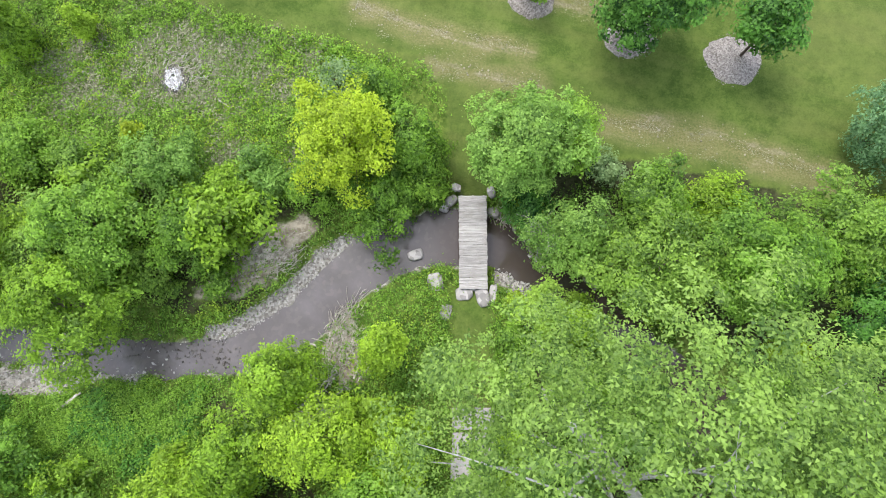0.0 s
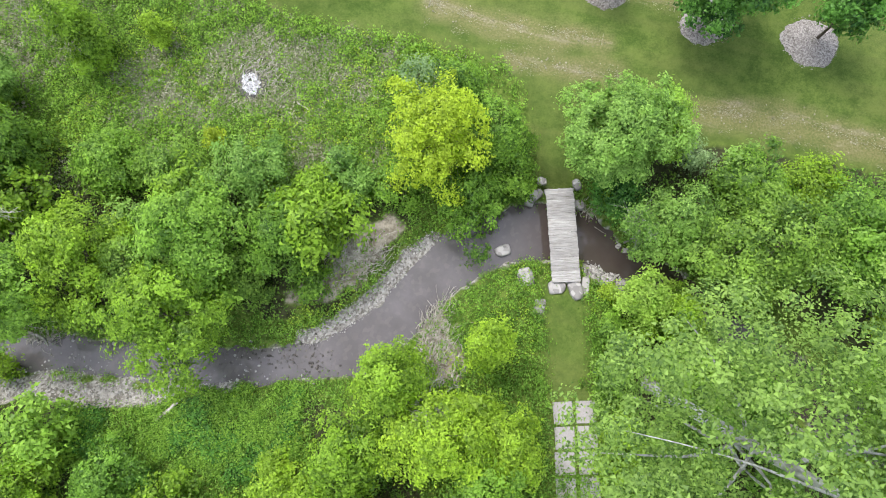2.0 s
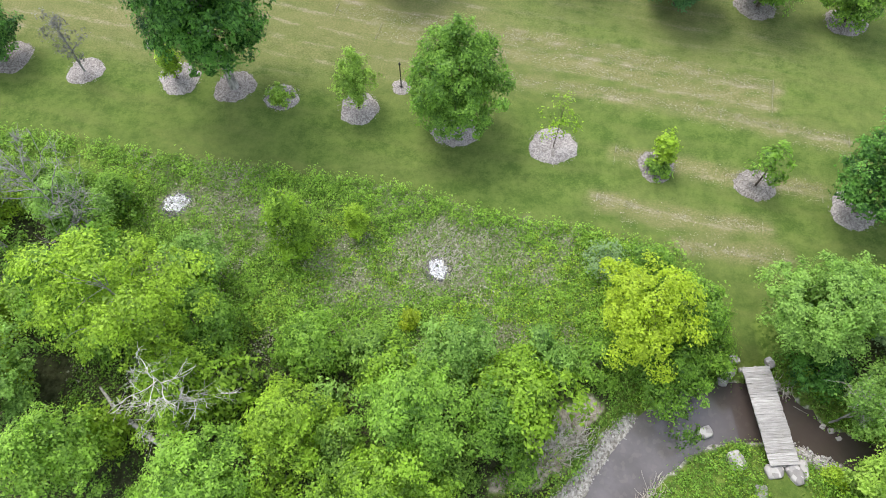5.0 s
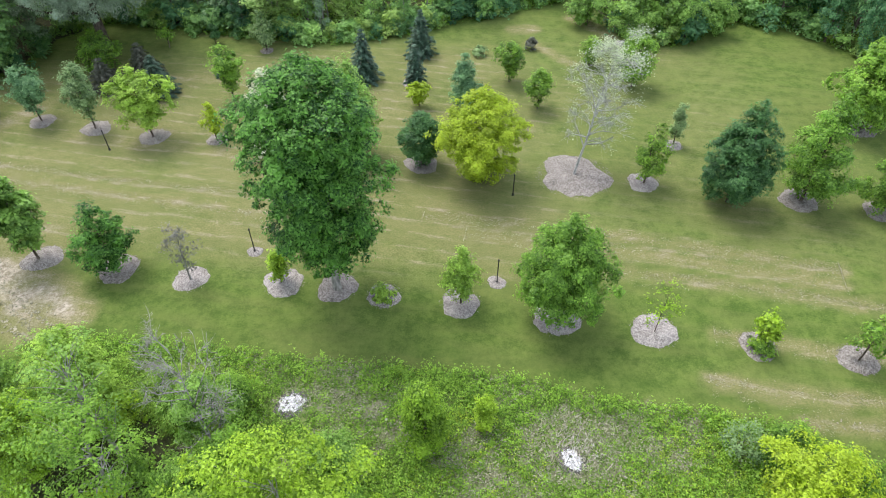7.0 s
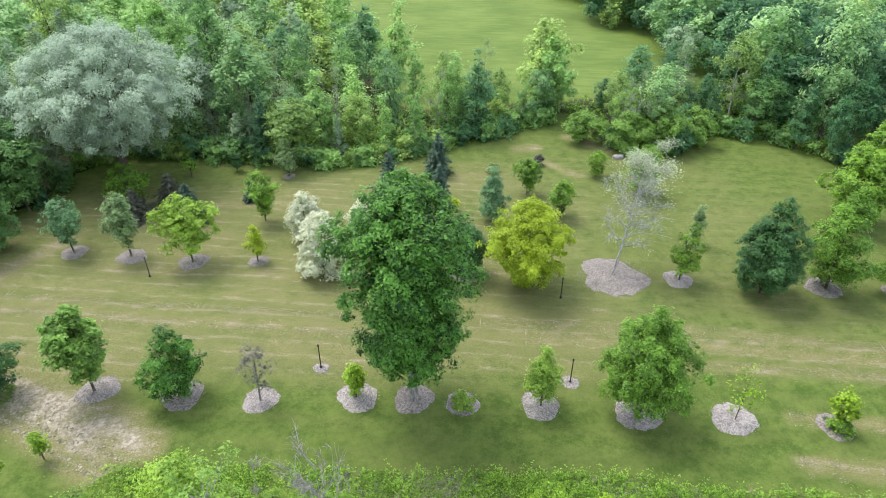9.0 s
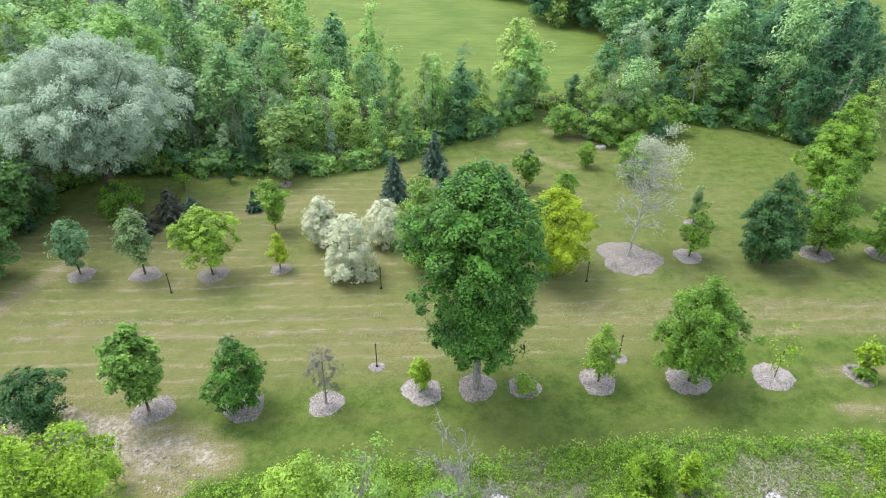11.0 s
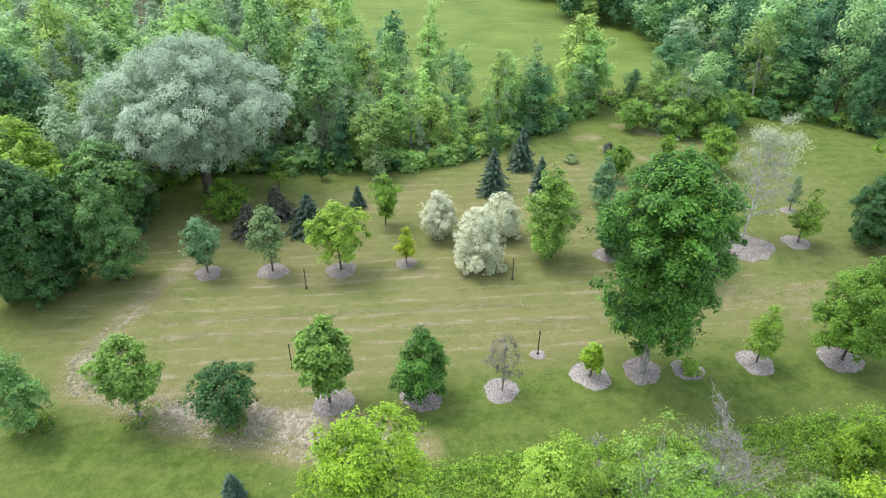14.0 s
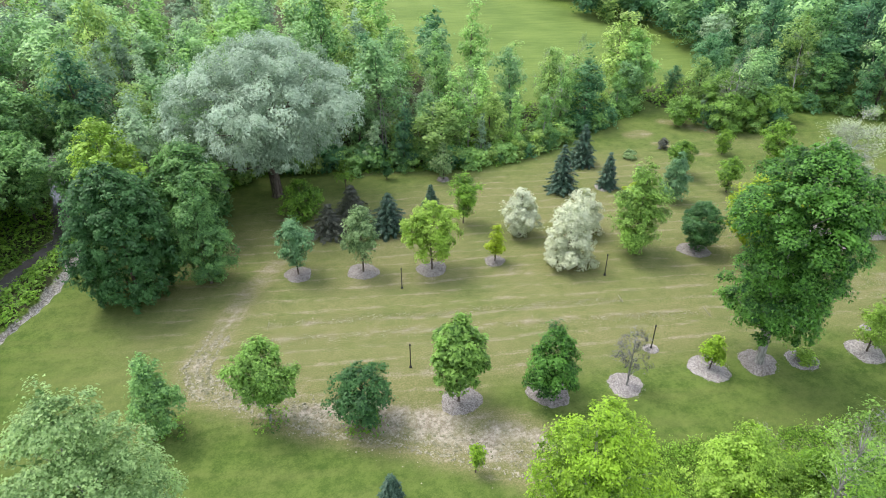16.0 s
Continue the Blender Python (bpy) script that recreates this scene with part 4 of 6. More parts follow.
bridge = new("footbridge")
bridge.location = (1.61, 5.77, 0.0)
tagged(bridge, "narrow footbridge of weathered grey planks over the creek", "bridge")
shapes = []
for k in range(5):
    bm = box(1.46, 0.137, 0.045, 0.005)
    for v_ in bm.verts:
        v_.co.x += 0.012 * math.sin(k * 2.1 + v_.co.y * 9)
        v_.co.z += 0.006 * math.sin(v_.co.x * 3 + k)
    me = bpy.data.meshes.new("plank")
    bm.to_mesh(me)
    bm.free()
    me.materials.append(DECK)
    shapes.append(me)
for k in range(34):
    ob = part_mesh("plank", shapes[k % 5], bridge)
    ob.matrix_basis = pose(rng.normal(0, 0.012), -2.38 + k * 0.1443, 0.26 + 0.003 * rng.normal(), 0, rng.normal(0, 0.25), rng.normal(0, 0.35) + (180 if k % 3 == 0 else 0))
for s in (-0.58, 0.0, 0.58):
    ob = part("beam", box(0.09, 5.0, 0.22, 0.008), DECK, bridge)
    ob.location = (s, 0, 0.12)
for s in (-2.42, 2.42):
    ob = part("sill", box(1.5, 0.2, 0.2, 0.012), DECK, bridge)
    ob.location = (0, s, -0.08)

path = new("paved_path")
tagged(path, "path of square weathered concrete slabs with grassy joints", "path")
slab_me = []
for k in range(3):
    bm = box(0.98, 1.08, 0.09, 0.02)
    me = bpy.data.meshes.new("slab")
    bm.to_mesh(me)
    bm.free()
    me.materials.append(CONCRETE)
    slab_me.append(me)
for k in range(7):
    for s in range(2):
        ob = part_mesh("slab", slab_me[(k + s) % 3], path)
        ob.matrix_basis = pose(1.0 + 1.13 * s - 0.03 * k + 0.02 * rng.normal(), -3.14 - 1.2 * k, 0.03 + 0.01 * rng.normal(), rng.normal(0, 0.6), rng.normal(0, 0.6), rng.normal(0, 1.0))


# ---- mulch beds, ash patches, posts ----
def mulch_bed(x, y, w, material, label, chips=260, d=None, kind_name="mulch_bed", ragged=1.0):
    """A low uneven bed of chips with a ragged rim."""
    r = np.random.default_rng(int(abs(x * 41 + y * 67) * 10))
    R, D = w / 2, (d or w) / 2
    n, rings = 40, 8
    a = np.arange(n) * 2 * math.pi / n
    p1, p2 = r.uniform(0, 6.28, 2)
    edge = 1 + ragged * (0.06 * np.sin(2 * a + p1) + 0.045 * np.sin(3 * a + p2) + 0.035 * np.sin(5 * a + p2) + 0.02 * np.sin(11 * a + p1) + r.normal(0, 0.016, n))
    rr = np.linspace(0, 1, rings)
    V = [(0, 0, 0.1)]
    for t in rr[1:]:
        zz = 0.12 * (1 - t ** 3) * (1 - 0.35 * math.exp(-(t * 4) ** 2)) - 0.03 * (t > 0.99)
        V += [(R * t * e * math.cos(k), D * t * e * math.sin(k), zz + r.normal(0, 0.012)) for k, e in zip(a, edge)]
    F = [(0, 1 + k, 1 + (k + 1) % n) for k in range(n)]
    for t in range(rings - 2):
        F += [(1 + t * n + k, 1 + (t + 1) * n + k, 1 + (t + 1) * n + (k + 1) % n, 1 + t * n + (k + 1) % n) for k in range(n)]
    cr, ca = np.sqrt(r.uniform(0, 1.08, chips)), r.uniform(0, 6.28, chips)
    pos = np.column_stack([R * cr * np.cos(ca), D * cr * np.sin(ca), 0.03 + 0.11 * (1 - np.clip(cr, 0, 1) ** 3)])
    lv, lf = leaves(pos, np.array([0, 0, 1.0]) + r.normal(0, 0.35, (chips, 3)), r.uniform(0.05, 0.13, chips), r, slim=0.22)
    off = len(V)
    F += (lf + off).tolist()
    ob = new(kind_name, mesh_of(kind_name, np.concatenate([np.array(V), lv]), F, material))
    ob.location = (x, y, height(x, y) + 0.005)
    return tagged(ob, label, "mulch bed" if kind_name == "mulch_bed" else "ash patch", "mulch beds round the trees" if kind_name == "mulch_bed" else "")


def ash_patch(x, y, w):
    mulch_bed(x, y, w * 1.25, CHAR, "charred ring of soil round white ash", 260, kind_name="charred_ground")
    r = np.random.default_rng(int(abs(x) * 10))
    n = 2600
    a_, q_ = r.uniform(0, 2 * math.pi, n), np.sqrt(r.uniform(0, 1, n)) * r.uniform(0.8, 1.1, n)
    rim = 0.40 * w * (1 + 0.14 * np.sin(2 * a_ + x) + 0.1 * np.sin(5 * a_ + y) + 0.07 * np.sin(9 * a_))
    p_ = np.column_stack([np.cos(a_), np.sin(a_)]) * (rim * q_)[:, None]
    p_ = p_[wavy(p_, 6.0, x) + 0.9 * wavy(p_, 13.0, y) > -0.75]
    n = len(p_)
    v, f = leaves(np.column_stack([p_, 0.12 + 0.06 * np.exp(-(p_ ** 2).sum(1) * 3) + r.normal(0, 0.012, n)]), np.array([0, 0, 1.0]) + r.normal(0, 0.3, (n, 3)), r.uniform(0.02, 0.06, n), r, slim=0.4)
    ob = new("ash_patch", mesh_of("ash_patch", v, f, ASH))
    ob.location = (x, y, height(x, y))
    tagged(ob, "ragged patch of bright white ash and lime", "ash patch")


def lamp_post(x, y, h, label="thin black metal post with a small cap on the lawn"):
    root = new("garden_post")
    root.location = (x, y, 0)
    tb = Tubes()
    tb.add([(0, 0, -0.1), (0, 0, h * 0.5), (0, 0, h - 0.12)], [0.045, 0.04, 0.036], 10)
    part_mesh("pole", tb.mesh("pole", BLACK), root)
    bm = bmesh.new()
    bmesh.ops.create_cone(bm, cap_ends=True, segments=12, radius1=0.085, radius2=0.03, depth=0.14)
    part("cap", bm, BLACK, root).location = (0, 0, h - 0.06)
    bm = bmesh.new()
    bmesh.ops.create_cone(bm, cap_ends=True, segments=12, radius1=0.13, radius2=0.06, depth=0.22)
    part("foot", bm, BLACK, root).location = (0, 0, 0.1)
    return tagged(root, label, "post", "posts on the lawn")


ash_patch(-30.1, 20.05, 1.7)
ash_patch(-14.6, 14.8, 1.35)
for x, y, h in ((-48.4, 48.7, 2.1), (-51.3, 39.0, 2.25), (-31.0, 43.4, 2.2), (-33.8, 33.7, 2.25), (-16.4, 28.6, 2.3), (-13.4, 38.4, 2.1)):
    lamp_post(x, y, h)
mulch_bed(-16.4, 28.6, 1.35, MULCH, "small ring of pale wood chips round a post", 80)
mulch_bed(-33.8, 33.7, 1.2, MULCH, "small ring of pale wood chips round a post", 70)

RING = "round bed of pale wood chips under a young tree"
OLD = "round bed of old brown wood chips under a tree"
mulch_bed(-49.3, 34.6, 3.0, MULCH_DARK, OLD)
mulch_bed(-43.4, 32.8, 3.1, MULCH_DARK, OLD)
mulch_bed(-38.0, 31.3, 2.6, MULCH, RING)
mulch_bed(-31.4, 30.2, 2.9, MULCH, RING)
mulch_bed(-27.6, 29.3, 2.9, MULCH_DARK, OLD)
mulch_bed(-24.4, 28.2, 2.4, MULCH, RING)
mulch_bed(-19.2, 27.0, 2.8, MULCH, RING)
mulch_bed(-13.0, 24.9, 3.2, MULCH, RING)
mulch_bed(-6.9, 23.2, 3.1, MULCH, RING)
mulch_bed(-0.7, 21.3, 2.4, MULCH_DARK, OLD)
mulch_bed(5.0, 19.6, 2.5, MULCH_DARK, OLD)
mulch_bed(10.4, 17.5, 3.0, MULCH, RING)
mulch_bed(16.0, 16.0, 3.1, MULCH, RING)
mulch_bed(-56.2, 54.4, 2.6, MULCH_DARK, OLD)
mulch_bed(-50.7, 52.6, 2.9, MULCH_DARK, OLD)
mulch_bed(-44.9, 50.5, 2.8, MULCH_DARK, OLD)
mulch_bed(-39.0, 49.4, 2.0, MULCH_DARK, OLD)
mulch_bed(-20.6, 43.6, 3.0, MULCH_DARK, OLD)
mulch_bed(-7.7, 40.4, 6.4, MULCH_DARK, "wide bed of pale grey-brown chips under a dying tree", 2200, 5.8, ragged=1.7)
mulch_bed(-2.1, 38.9, 2.8, MULCH, RING)
mulch_bed(9.8, 35.3, 3.2, MULCH_DARK, OLD)
mulch_bed(15.6, 33.2, 3.0, MULCH_DARK, OLD)
mulch_bed(2.5, 44.1, 1.8, MULCH, RING)
mulch_bed(-18.9, 65.0, 2.6, MULCH_DARK, OLD)
mulch_bed(-20.2, 58.3, 2.4, MULCH, RING)
mulch_bed(-36.3, 67.6, 1.6, MULCH_DARK, OLD)
mulch_bed(-42.2, 76.0, 4.0, MULCH_DARK, "heap of brown brush and chips at the wood's edge", 500, 3.0)


# ---- the trees on the lawn ----
make_tree(-68.1, 39.4, 6.4, 3.5, "bank", "dense soft green oval young tree on the lawn", "egg", base=0.5)
make_tree(-61.6, 38.0, 6.6, 4.2, "pale", "airy light green young tree with visible stem", "oval", base=0.9, fill=0.95, per=26, tuft=0.38, limbs=24, bark=BARK_GREY)
make_tree(-56.0, 35.2, 5.2, 4.0, "dark", "dense dark green rounded tree touching the lawn", "ball", base=0.2, ragged=0.1, spray=1.5)
make_tree(-49.5, 34.5, 7.4, 3.9, "pale", "leafy green oval tree in a mulch bed", "oval", base=1.2, leaf=0.28)
make_tree(-43.5, 32.6, 6.4, 4.0, "maple", "dense dark green conical tree in a mulch bed", "egg", base=0.6)
make_tree(-38.0, 31.2, 5.3, 2.9, "plum", "sparse grey-leaved young tree in a mulch bed", "egg", base=1.1, fill=0.55, per=9, leaf=0.15, tuft=0.4, limbs=40, bark=BARK_GREY)
make_tree(-31.5, 30.1, 3.2, 1.7, "fresh", "small bright green sapling in a mulch bed", "egg", base=0.7, tuft=0.35, per=20)
make_tree(-27.6, 29.2, 17.4, 9.0, "maple", "tall dense dark green maple with ragged crown", "mitten", base=3.0, tuft=0.5, per=40, leaf=0.2, ragged=0.2, spray=2.3, limbs=30, bark=BARK_GREY, girth=0.3, fill=1.4, flat=0.9, vary=1.7, inner=5, split=True)
make_tree(-24.5, 28.1, 1.2, 1.7, "limepale", "low pale green bush in a mulch bed", "dome", base=0.05, tuft=0.28, per=16, leaf=0.17, name="bush", category="bush", limbs=6)
make_tree(-19.2, 26.9, 5.3, 2.8, "limepale", "bright green young tree in a mulch bed", "egg", base=1.0, fill=0.85, per=24, tuft=0.36, leaf=0.15)
make_tree(-13.0, 24.8, 9.2, 6.4, "woodfresh", "broad pyramidal green oak in a mulch bed", "egg", base=1.4, tuft=0.45, per=38, leaf=0.16, ragged=0.12, limbs=12, inner=6, fill=1.25)
make_tree(-6.9, 23.1, 5.0, 2.8, "fresh", "thin sparse young tree in a mulch bed", "egg", base=1.2, girth=0.03, fill=0.3, per=9, leaf=0.16, tuft=0.4, limbs=26)
make_tree(-0.7, 21.2, 3.6, 1.9, "lime", "yellow-green sapling rising from a low shrub", "egg", base=0.6, tuft=0.38, per=18, fill=0.75)
make_tree(-0.7, 21.0, 1.0, 2.0, "green", "low green shrub at a sapling's foot", "dome", base=0.05, tuft=0.3, per=18, leaf=0.18, name="bush", category="bush", limbs=5)
make_tree(5.0, 19.5, 4.3, 2.7, "green", "sparse young green tree over grassy mulch", "egg", base=0.7, fill=0.5, per=14, tuft=0.4)
make_tree(10.4, 17.4, 9.6, 6.0, "maple", "dense dark green broad tree in a mulch bed", "egg", base=1.3, tuft=0.55, per=34)
make_tree(16.4, 16.2, 6.2, 3.6, "maple", "dark green young tree with bare lower stem", "egg", base=1.8, tuft=0.5)
make_tree(-69.4, 56.3, 12.4, 7.9, "dark", "huge dense dark green rounded tree", "bullet", base=0.2, tuft=0.42, per=34, leaf=0.22, ragged=0.0, limbs=8, vary=0.7, fill=1.4, flat=0.9, spray=1.2)
make_tree(-63.5, 56.2, 11.0, 5.6, "bank", "tall green feathery pointed tree beside a dark one", "egg", base=0.4, tuft=0.42, per=32, leaf=0.17, ragged=0.2, droop=0.4, spray=2.2)
make_tree(-56.2, 54.3, 5.9, 3.5, "blue", "blue-green young maple in a mulch bed", "oval", base=1.2, tuft=0.42)
make_tree(-50.7, 52.5, 6.6, 3.4, "grey", "pale greyish green young tree in a mulch bed", "oval", base=1.4, tuft=0.45, per=26)
make_tree(-44.9, 50.3, 7.1, 5.2, "limepale", "yellow-green open crowned tree in a mulch bed", "oval", base=1.3, tuft=0.42, per=32, fill=1.1, limbs=14)
make_tree(-39.0, 49.3, 4.1, 2.3, "gold", "small bright yellow sapling in a mulch bed", "cone", base=0.9, tuft=0.38, per=20, fill=0.8)
make_tree(-33.0, 46.5, 6.1, 4.9, "white", "white-blossomed bushy shrub on the lawn", "dome", base=0.2, tuft=0.4, per=34, leaf=0.17, name="shrub", category="shrub", ragged=0.08, fill=1.3)
make_tree(-34.4, 52.8, 5.4, 3.8, "white", "white-blossomed bushy shrub on the lawn", "egg", base=0.2, tuft=0.4, per=34, leaf=0.17, name="shrub", category="shrub", ragged=0.08, fill=1.3)
make_tree(-28.6, 50.8, 4.9, 4.2, "white", "white-blossomed bushy shrub on the lawn", "dome", base=0.2, tuft=0.4, per=34, leaf=0.17, name="shrub", category="shrub", ragged=0.08, fill=1.3)
make_tree(-26.4, 45.3, 9.8, 5.3, "pale", "tall dense green columnar tree on the lawn", "egg", base=0.5, tuft=0.5, per=34)
make_tree(-20.5, 43.5, 5.1, 4.0, "dark", "dense dark blue-green globe tree in mulch", "oval", base=0.3, tuft=0.36, per=30, leaf=0.17, ragged=0.03, fill=1.4, limbs=6)
make_tree(-15.8, 40.8, 8.4, 7.4, "gold", "broad golden yellow-green rounded tree", "oval", base=0.3, tuft=0.45, per=36, leaf=0.17, ragged=0.1, limbs=8, inner=6, fill=1.3)
make_bare(-7.7, 40.6, 11.4, 6.0, "dying pale tree with bare twigs and thin leaves", (2.6, 1.6), BARK_POPLAR, "ashen", 0.06, arms=48, girth=0.095, twigs=6, split=True)
make_tree(-2.1, 38.8, 6.0, 3.4, "green", "light green young tree in a mulch bed", "egg", base=1.2, fill=0.75, per=22)
make_tree(3.8, 35.7, 9.4, 5.6, "dark", "dense dark blue-green broad tree", "egg", base=0.4, tuft=0.45, per=34, ragged=0.06, fill=1.4)
make_tree(9.8, 35.1, 10.2, 5.2, "woodfresh", "tall light green tree in mulch", "egg", base=0.7, tuft=0.5, per=26, ragged=0.3)
make_tree(21.0, 44.8, 11.4, 7.2, "woodfresh", "tall light green tree on the far lawn", "egg", base=0.8, leaf=0.24)
mulch_bed(21.0, 44.9, 3.4, MULCH_DARK, OLD)
make_tree(15.6, 33.2, 7.0, 5.0, "green", "bushy green tree in a mulch bed", "egg", base=0.6, tuft=0.5)
make_tree(-38.6, 57.1, 5.9, 3.2, "woodfresh", "bright green oval young tree on the lawn", "oval", base=0.9, tuft=0.45)
make_spruce(-51.7, 60.3, 3.5, 4.6, "bronze", "dark bronze-tinged spruce on the lawn")
make_spruce(-48.6, 63.0, 3.7, 4.4, "bronze", "dark bronze-tinged spruce on the lawn")
make_spruce(-46.1, 58.7, 4.4, 4.4, "spruce", "dark green low spruce on the lawn")
make_tree(-53.5, 64.9, 4.4, 4.4, "green", "bushy green shrub beside the spruces", "dome", base=0.2, tuft=0.45, name="shrub", category="shrub")
make_tree(-42.4, 70.2, 2.2, 1.5, "dark", "small dark green globe tree on the lawn", "oval", base=0.5, tuft=0.3, per=24, leaf=0.2)
make_tree(-47.5, 69.6, 3.6, 2.6, "green", "small thin green tree on the lawn", "egg", base=0.6, tuft=0.4, per=16, fill=0.6)
make_tree(-36.3, 67.5, 4.9, 2.8, "grey", "greyish green young tree at the wood's edge", "egg", base=0.7, tuft=0.42, per=22, fill=0.8)
make_spruce(-25.3, 59.5, 5.7, 3.8, "spruce", "dark green pointed spruce on the lawn")
make_spruce(-18.9, 64.8, 5.3, 3.7, "spruce", "dark green pointed spruce on the lawn")
make_spruce(-20.0, 58.2, 4.4, 2.5, "spruce", "small dark spruce in a chip ring")
make_spruce(-40.2, 62.0, 2.6, 1.7, "spruce", "small dark spruce on the lawn")
make_tree(-15.7, 52.4, 6.0, 3.2, "blue", "blue-green oval young tree on the lawn", "egg", base=0.4, tuft=0.42)
make_tree(-10.2, 57.5, 4.6, 3.4, "green", "green rounded young tree on the lawn", "oval", base=0.5, tuft=0.42)
make_tree(-8.4, 51.8, 4.2, 3.0, "green", "green rounded young tree on the lawn", "oval", base=0.5, tuft=0.42)
make_tree(-0.8, 60.2, 3.3, 2.8, "green", "bushy green young tree on the lawn", "oval", base=0.4, tuft=0.42)
make_tree(2.3, 55.1, 5.8, 4.4, "woodfresh", "bright green rounded young tree on the lawn", "oval", base=0.5, tuft=0.45)
make_tree(-20.0, 53.4, 2.6, 2.3, "gold", "small golden yellow rounded bush", "oval", base=0.4, tuft=0.35, per=24, name="bush", category="bush")
make_tree(2.5, 44.1, 4.3, 1.3, "grey", "slim pale columnar sapling in a chip ring", "column", base=0.9, tuft=0.3, per=16, leaf=0.17)
make_tree(-6.2, 64.9, 1.4, 1.6, "bronze", "low dark purple bush on the far lawn", "dome", base=0.1, tuft=0.3, per=20, name="bush", category="bush", limbs=4)
make_tree(-12.4, 63.9, 1.1, 1.9, "grey", "low round grey-green bush on the far lawn", "dome", base=0.05, tuft=0.28, per=20, name="bush", category="bush", limbs=4)
make_tree(0.8, 81.2, 11.7, 7.4, "hillfresh", "tall light green tree beside the field gap", "egg", base=1.5, tuft=0.6, per=26, leaf=0.28, ragged=0.3)
make_spruce(-56.3, 28.9, 2.3, 1.5, "spruce", "small dark spruce on the lawn")
make_tree(-51.0, 28.8, 2.5, 0.8, "fresh", "slim bright green sapling on the lawn", "column", base=0.6, tuft=0.3, per=16, leaf=0.18)
for x, y, h, w in ((-86.5, 64, 12, 8), (-84.0, 76, 12, 8), (-89.0, 56, 12, 8), (-93.0, 66, 14, 9), (-83.0, 84.5, 11, 7), (-88.5, 84, 14, 9), (-79.0, 75.0, 10, 8), (-81.0, 80.5, 13, 8), (-83.0, 68, 12, 8), (-76.6, 91, 11, 8), (-73.4, 83, 10, 7), (-80.4, 87.5, 12, 8), (-74.0, 74.2, 7.5, 5.5)):
    make_tree(x, y, h, w, "bank", "green leafy tree on the far creek bank", "oval", base=1.5, tuft=0.62, per=30, leaf=0.26, spray=2.2, z=height(x, y) - 0.05)
make_tree(-70.0, 66.0, 12.6, 7.6, "limepale", "yellow-green tree behind a dark rounded one", "oval", base=1.0, tuft=0.6, per=30, leaf=0.26)
make_tree(-63.4, 64.4, 10.4, 7.2, "bank", "mid green tree before the great willow", "oval", base=0.8, tuft=0.6, per=30, leaf=0.26)
for x, y, h, w in ((1.9, 70.6, 4.6, 4.6), (6.2, 66.6, 5.4, 6.0), (10.8, 66.2, 5.8, 6.4), (15.4, 67.6, 5.4, 5.6), (9.0, 70.6, 7.2, 6.4)):
    make_tree(x, y, h, w, "pale", "dense rounded bright green thicket tree by the lawn", "ball", base=0.1, tuft=0.55, per=34, leaf=0.24, ragged=0.25)
make_tree(-53.4, 93.0, 16.6, 12.5, "hillfresh", "tall pale green rounded tree behind the willow", "oval", base=2.0, tuft=0.8, per=40, leaf=0.3, ragged=0.25)
make_tree(27.2, 92.0, 9.5, 7.0, "mist", "thin greyish flat-topped tree by the field", "vase", base=4.5, tuft=0.6, per=24, leaf=0.28, fill=0.75, limbs=20, bark=BARK_GREY)
# the great silver willow
make_tree(-54.9, 71.0, 17.6, 20.4, "silver", "huge silvery grey-green willow with dark trunk", "oval", base=3.6, tuft=0.72, per=72, leaf=0.24, slim=0.24, vary=0.7, droop=0.7, ragged=0.12, limbs=22, girth=0.6, fill=1.45, inner=9, reach=0.5, limb=0.35, spray=2.8, split=True, name="willow_tree")


# ---- the growth along the creek ----
def g(x, y):
    return height(x, y)


def wood_tree(x, y, h, w, leafs, label, **k):
    k.setdefault("tuft", 0.46)
    k.setdefault("per", 34)
    k.setdefault("leaf", 0.145)
    k.setdefault("base", 0.15 * h)
    k.setdefault("ragged", 0.32)
    k.setdefault("fill", 1.0)
    return make_tree(x, y, h, w, leafs, label, z=g(x, y) - 0.05, **k)


LOW = "dense green shrub on the creek bank"
wood_tree(-4.4, 10.2, 6.4, 5.6, "goldgreen", "rounded golden yellow-green bushy tree", profile="oval", base=1.2)
wood_tree(-1.6, 10.6, 4.4, 4.6, "green", "dense green shrub beside the footbridge", profile="dome", base=0.2, name="shrub", category="shrub")
wood_tree(-3.0, 8.0, 3.2, 5.4, "green", "green shrub overhanging the creek", profile="dome", base=0.1, name="shrub", category="shrub")
wood_tree(-0.7, 8.9, 2.6, 2.8, "green", "green shrub overhanging the creek", profile="dome", base=0.1, name="shrub", category="shrub")
wood_tree(-3.2, 13.4, 3.8, 3.4, "green", "rounded green bush at the meadow's edge", profile="dome", base=0.2, name="bush", category="bush")
wood_tree(-5.6, 14.2, 2.8, 3.2, "grey", "thin grey-green bush at the meadow's edge", profile="dome", base=0.2, name="bush", category="bush", fill=0.6, per=18)
wood_tree(-6.6, 8.8, 2.4, 3.6, "green", LOW, profile="dome", base=0.1, name="shrub", category="shrub")
wood_tree(4.0, 9.8, 7.0, 5.8, "pale", "large leafy green maple beside the footbridge", profile="oval", base=0.6, leaf=0.135, per=56, tuft=0.42, spray=2.1, ragged=0.22, inner=5)
wood_tree(6.1, 10.6, 5.4, 4.0, "woodfresh", "greyish green tree behind a maple", profile="oval", base=0.6)
wood_tree(4.2, 7.6, 3.4, 3.4, "maple", "dark green shrub hanging over the creek", profile="dome", base=0.2, name="shrub", category="shrub")
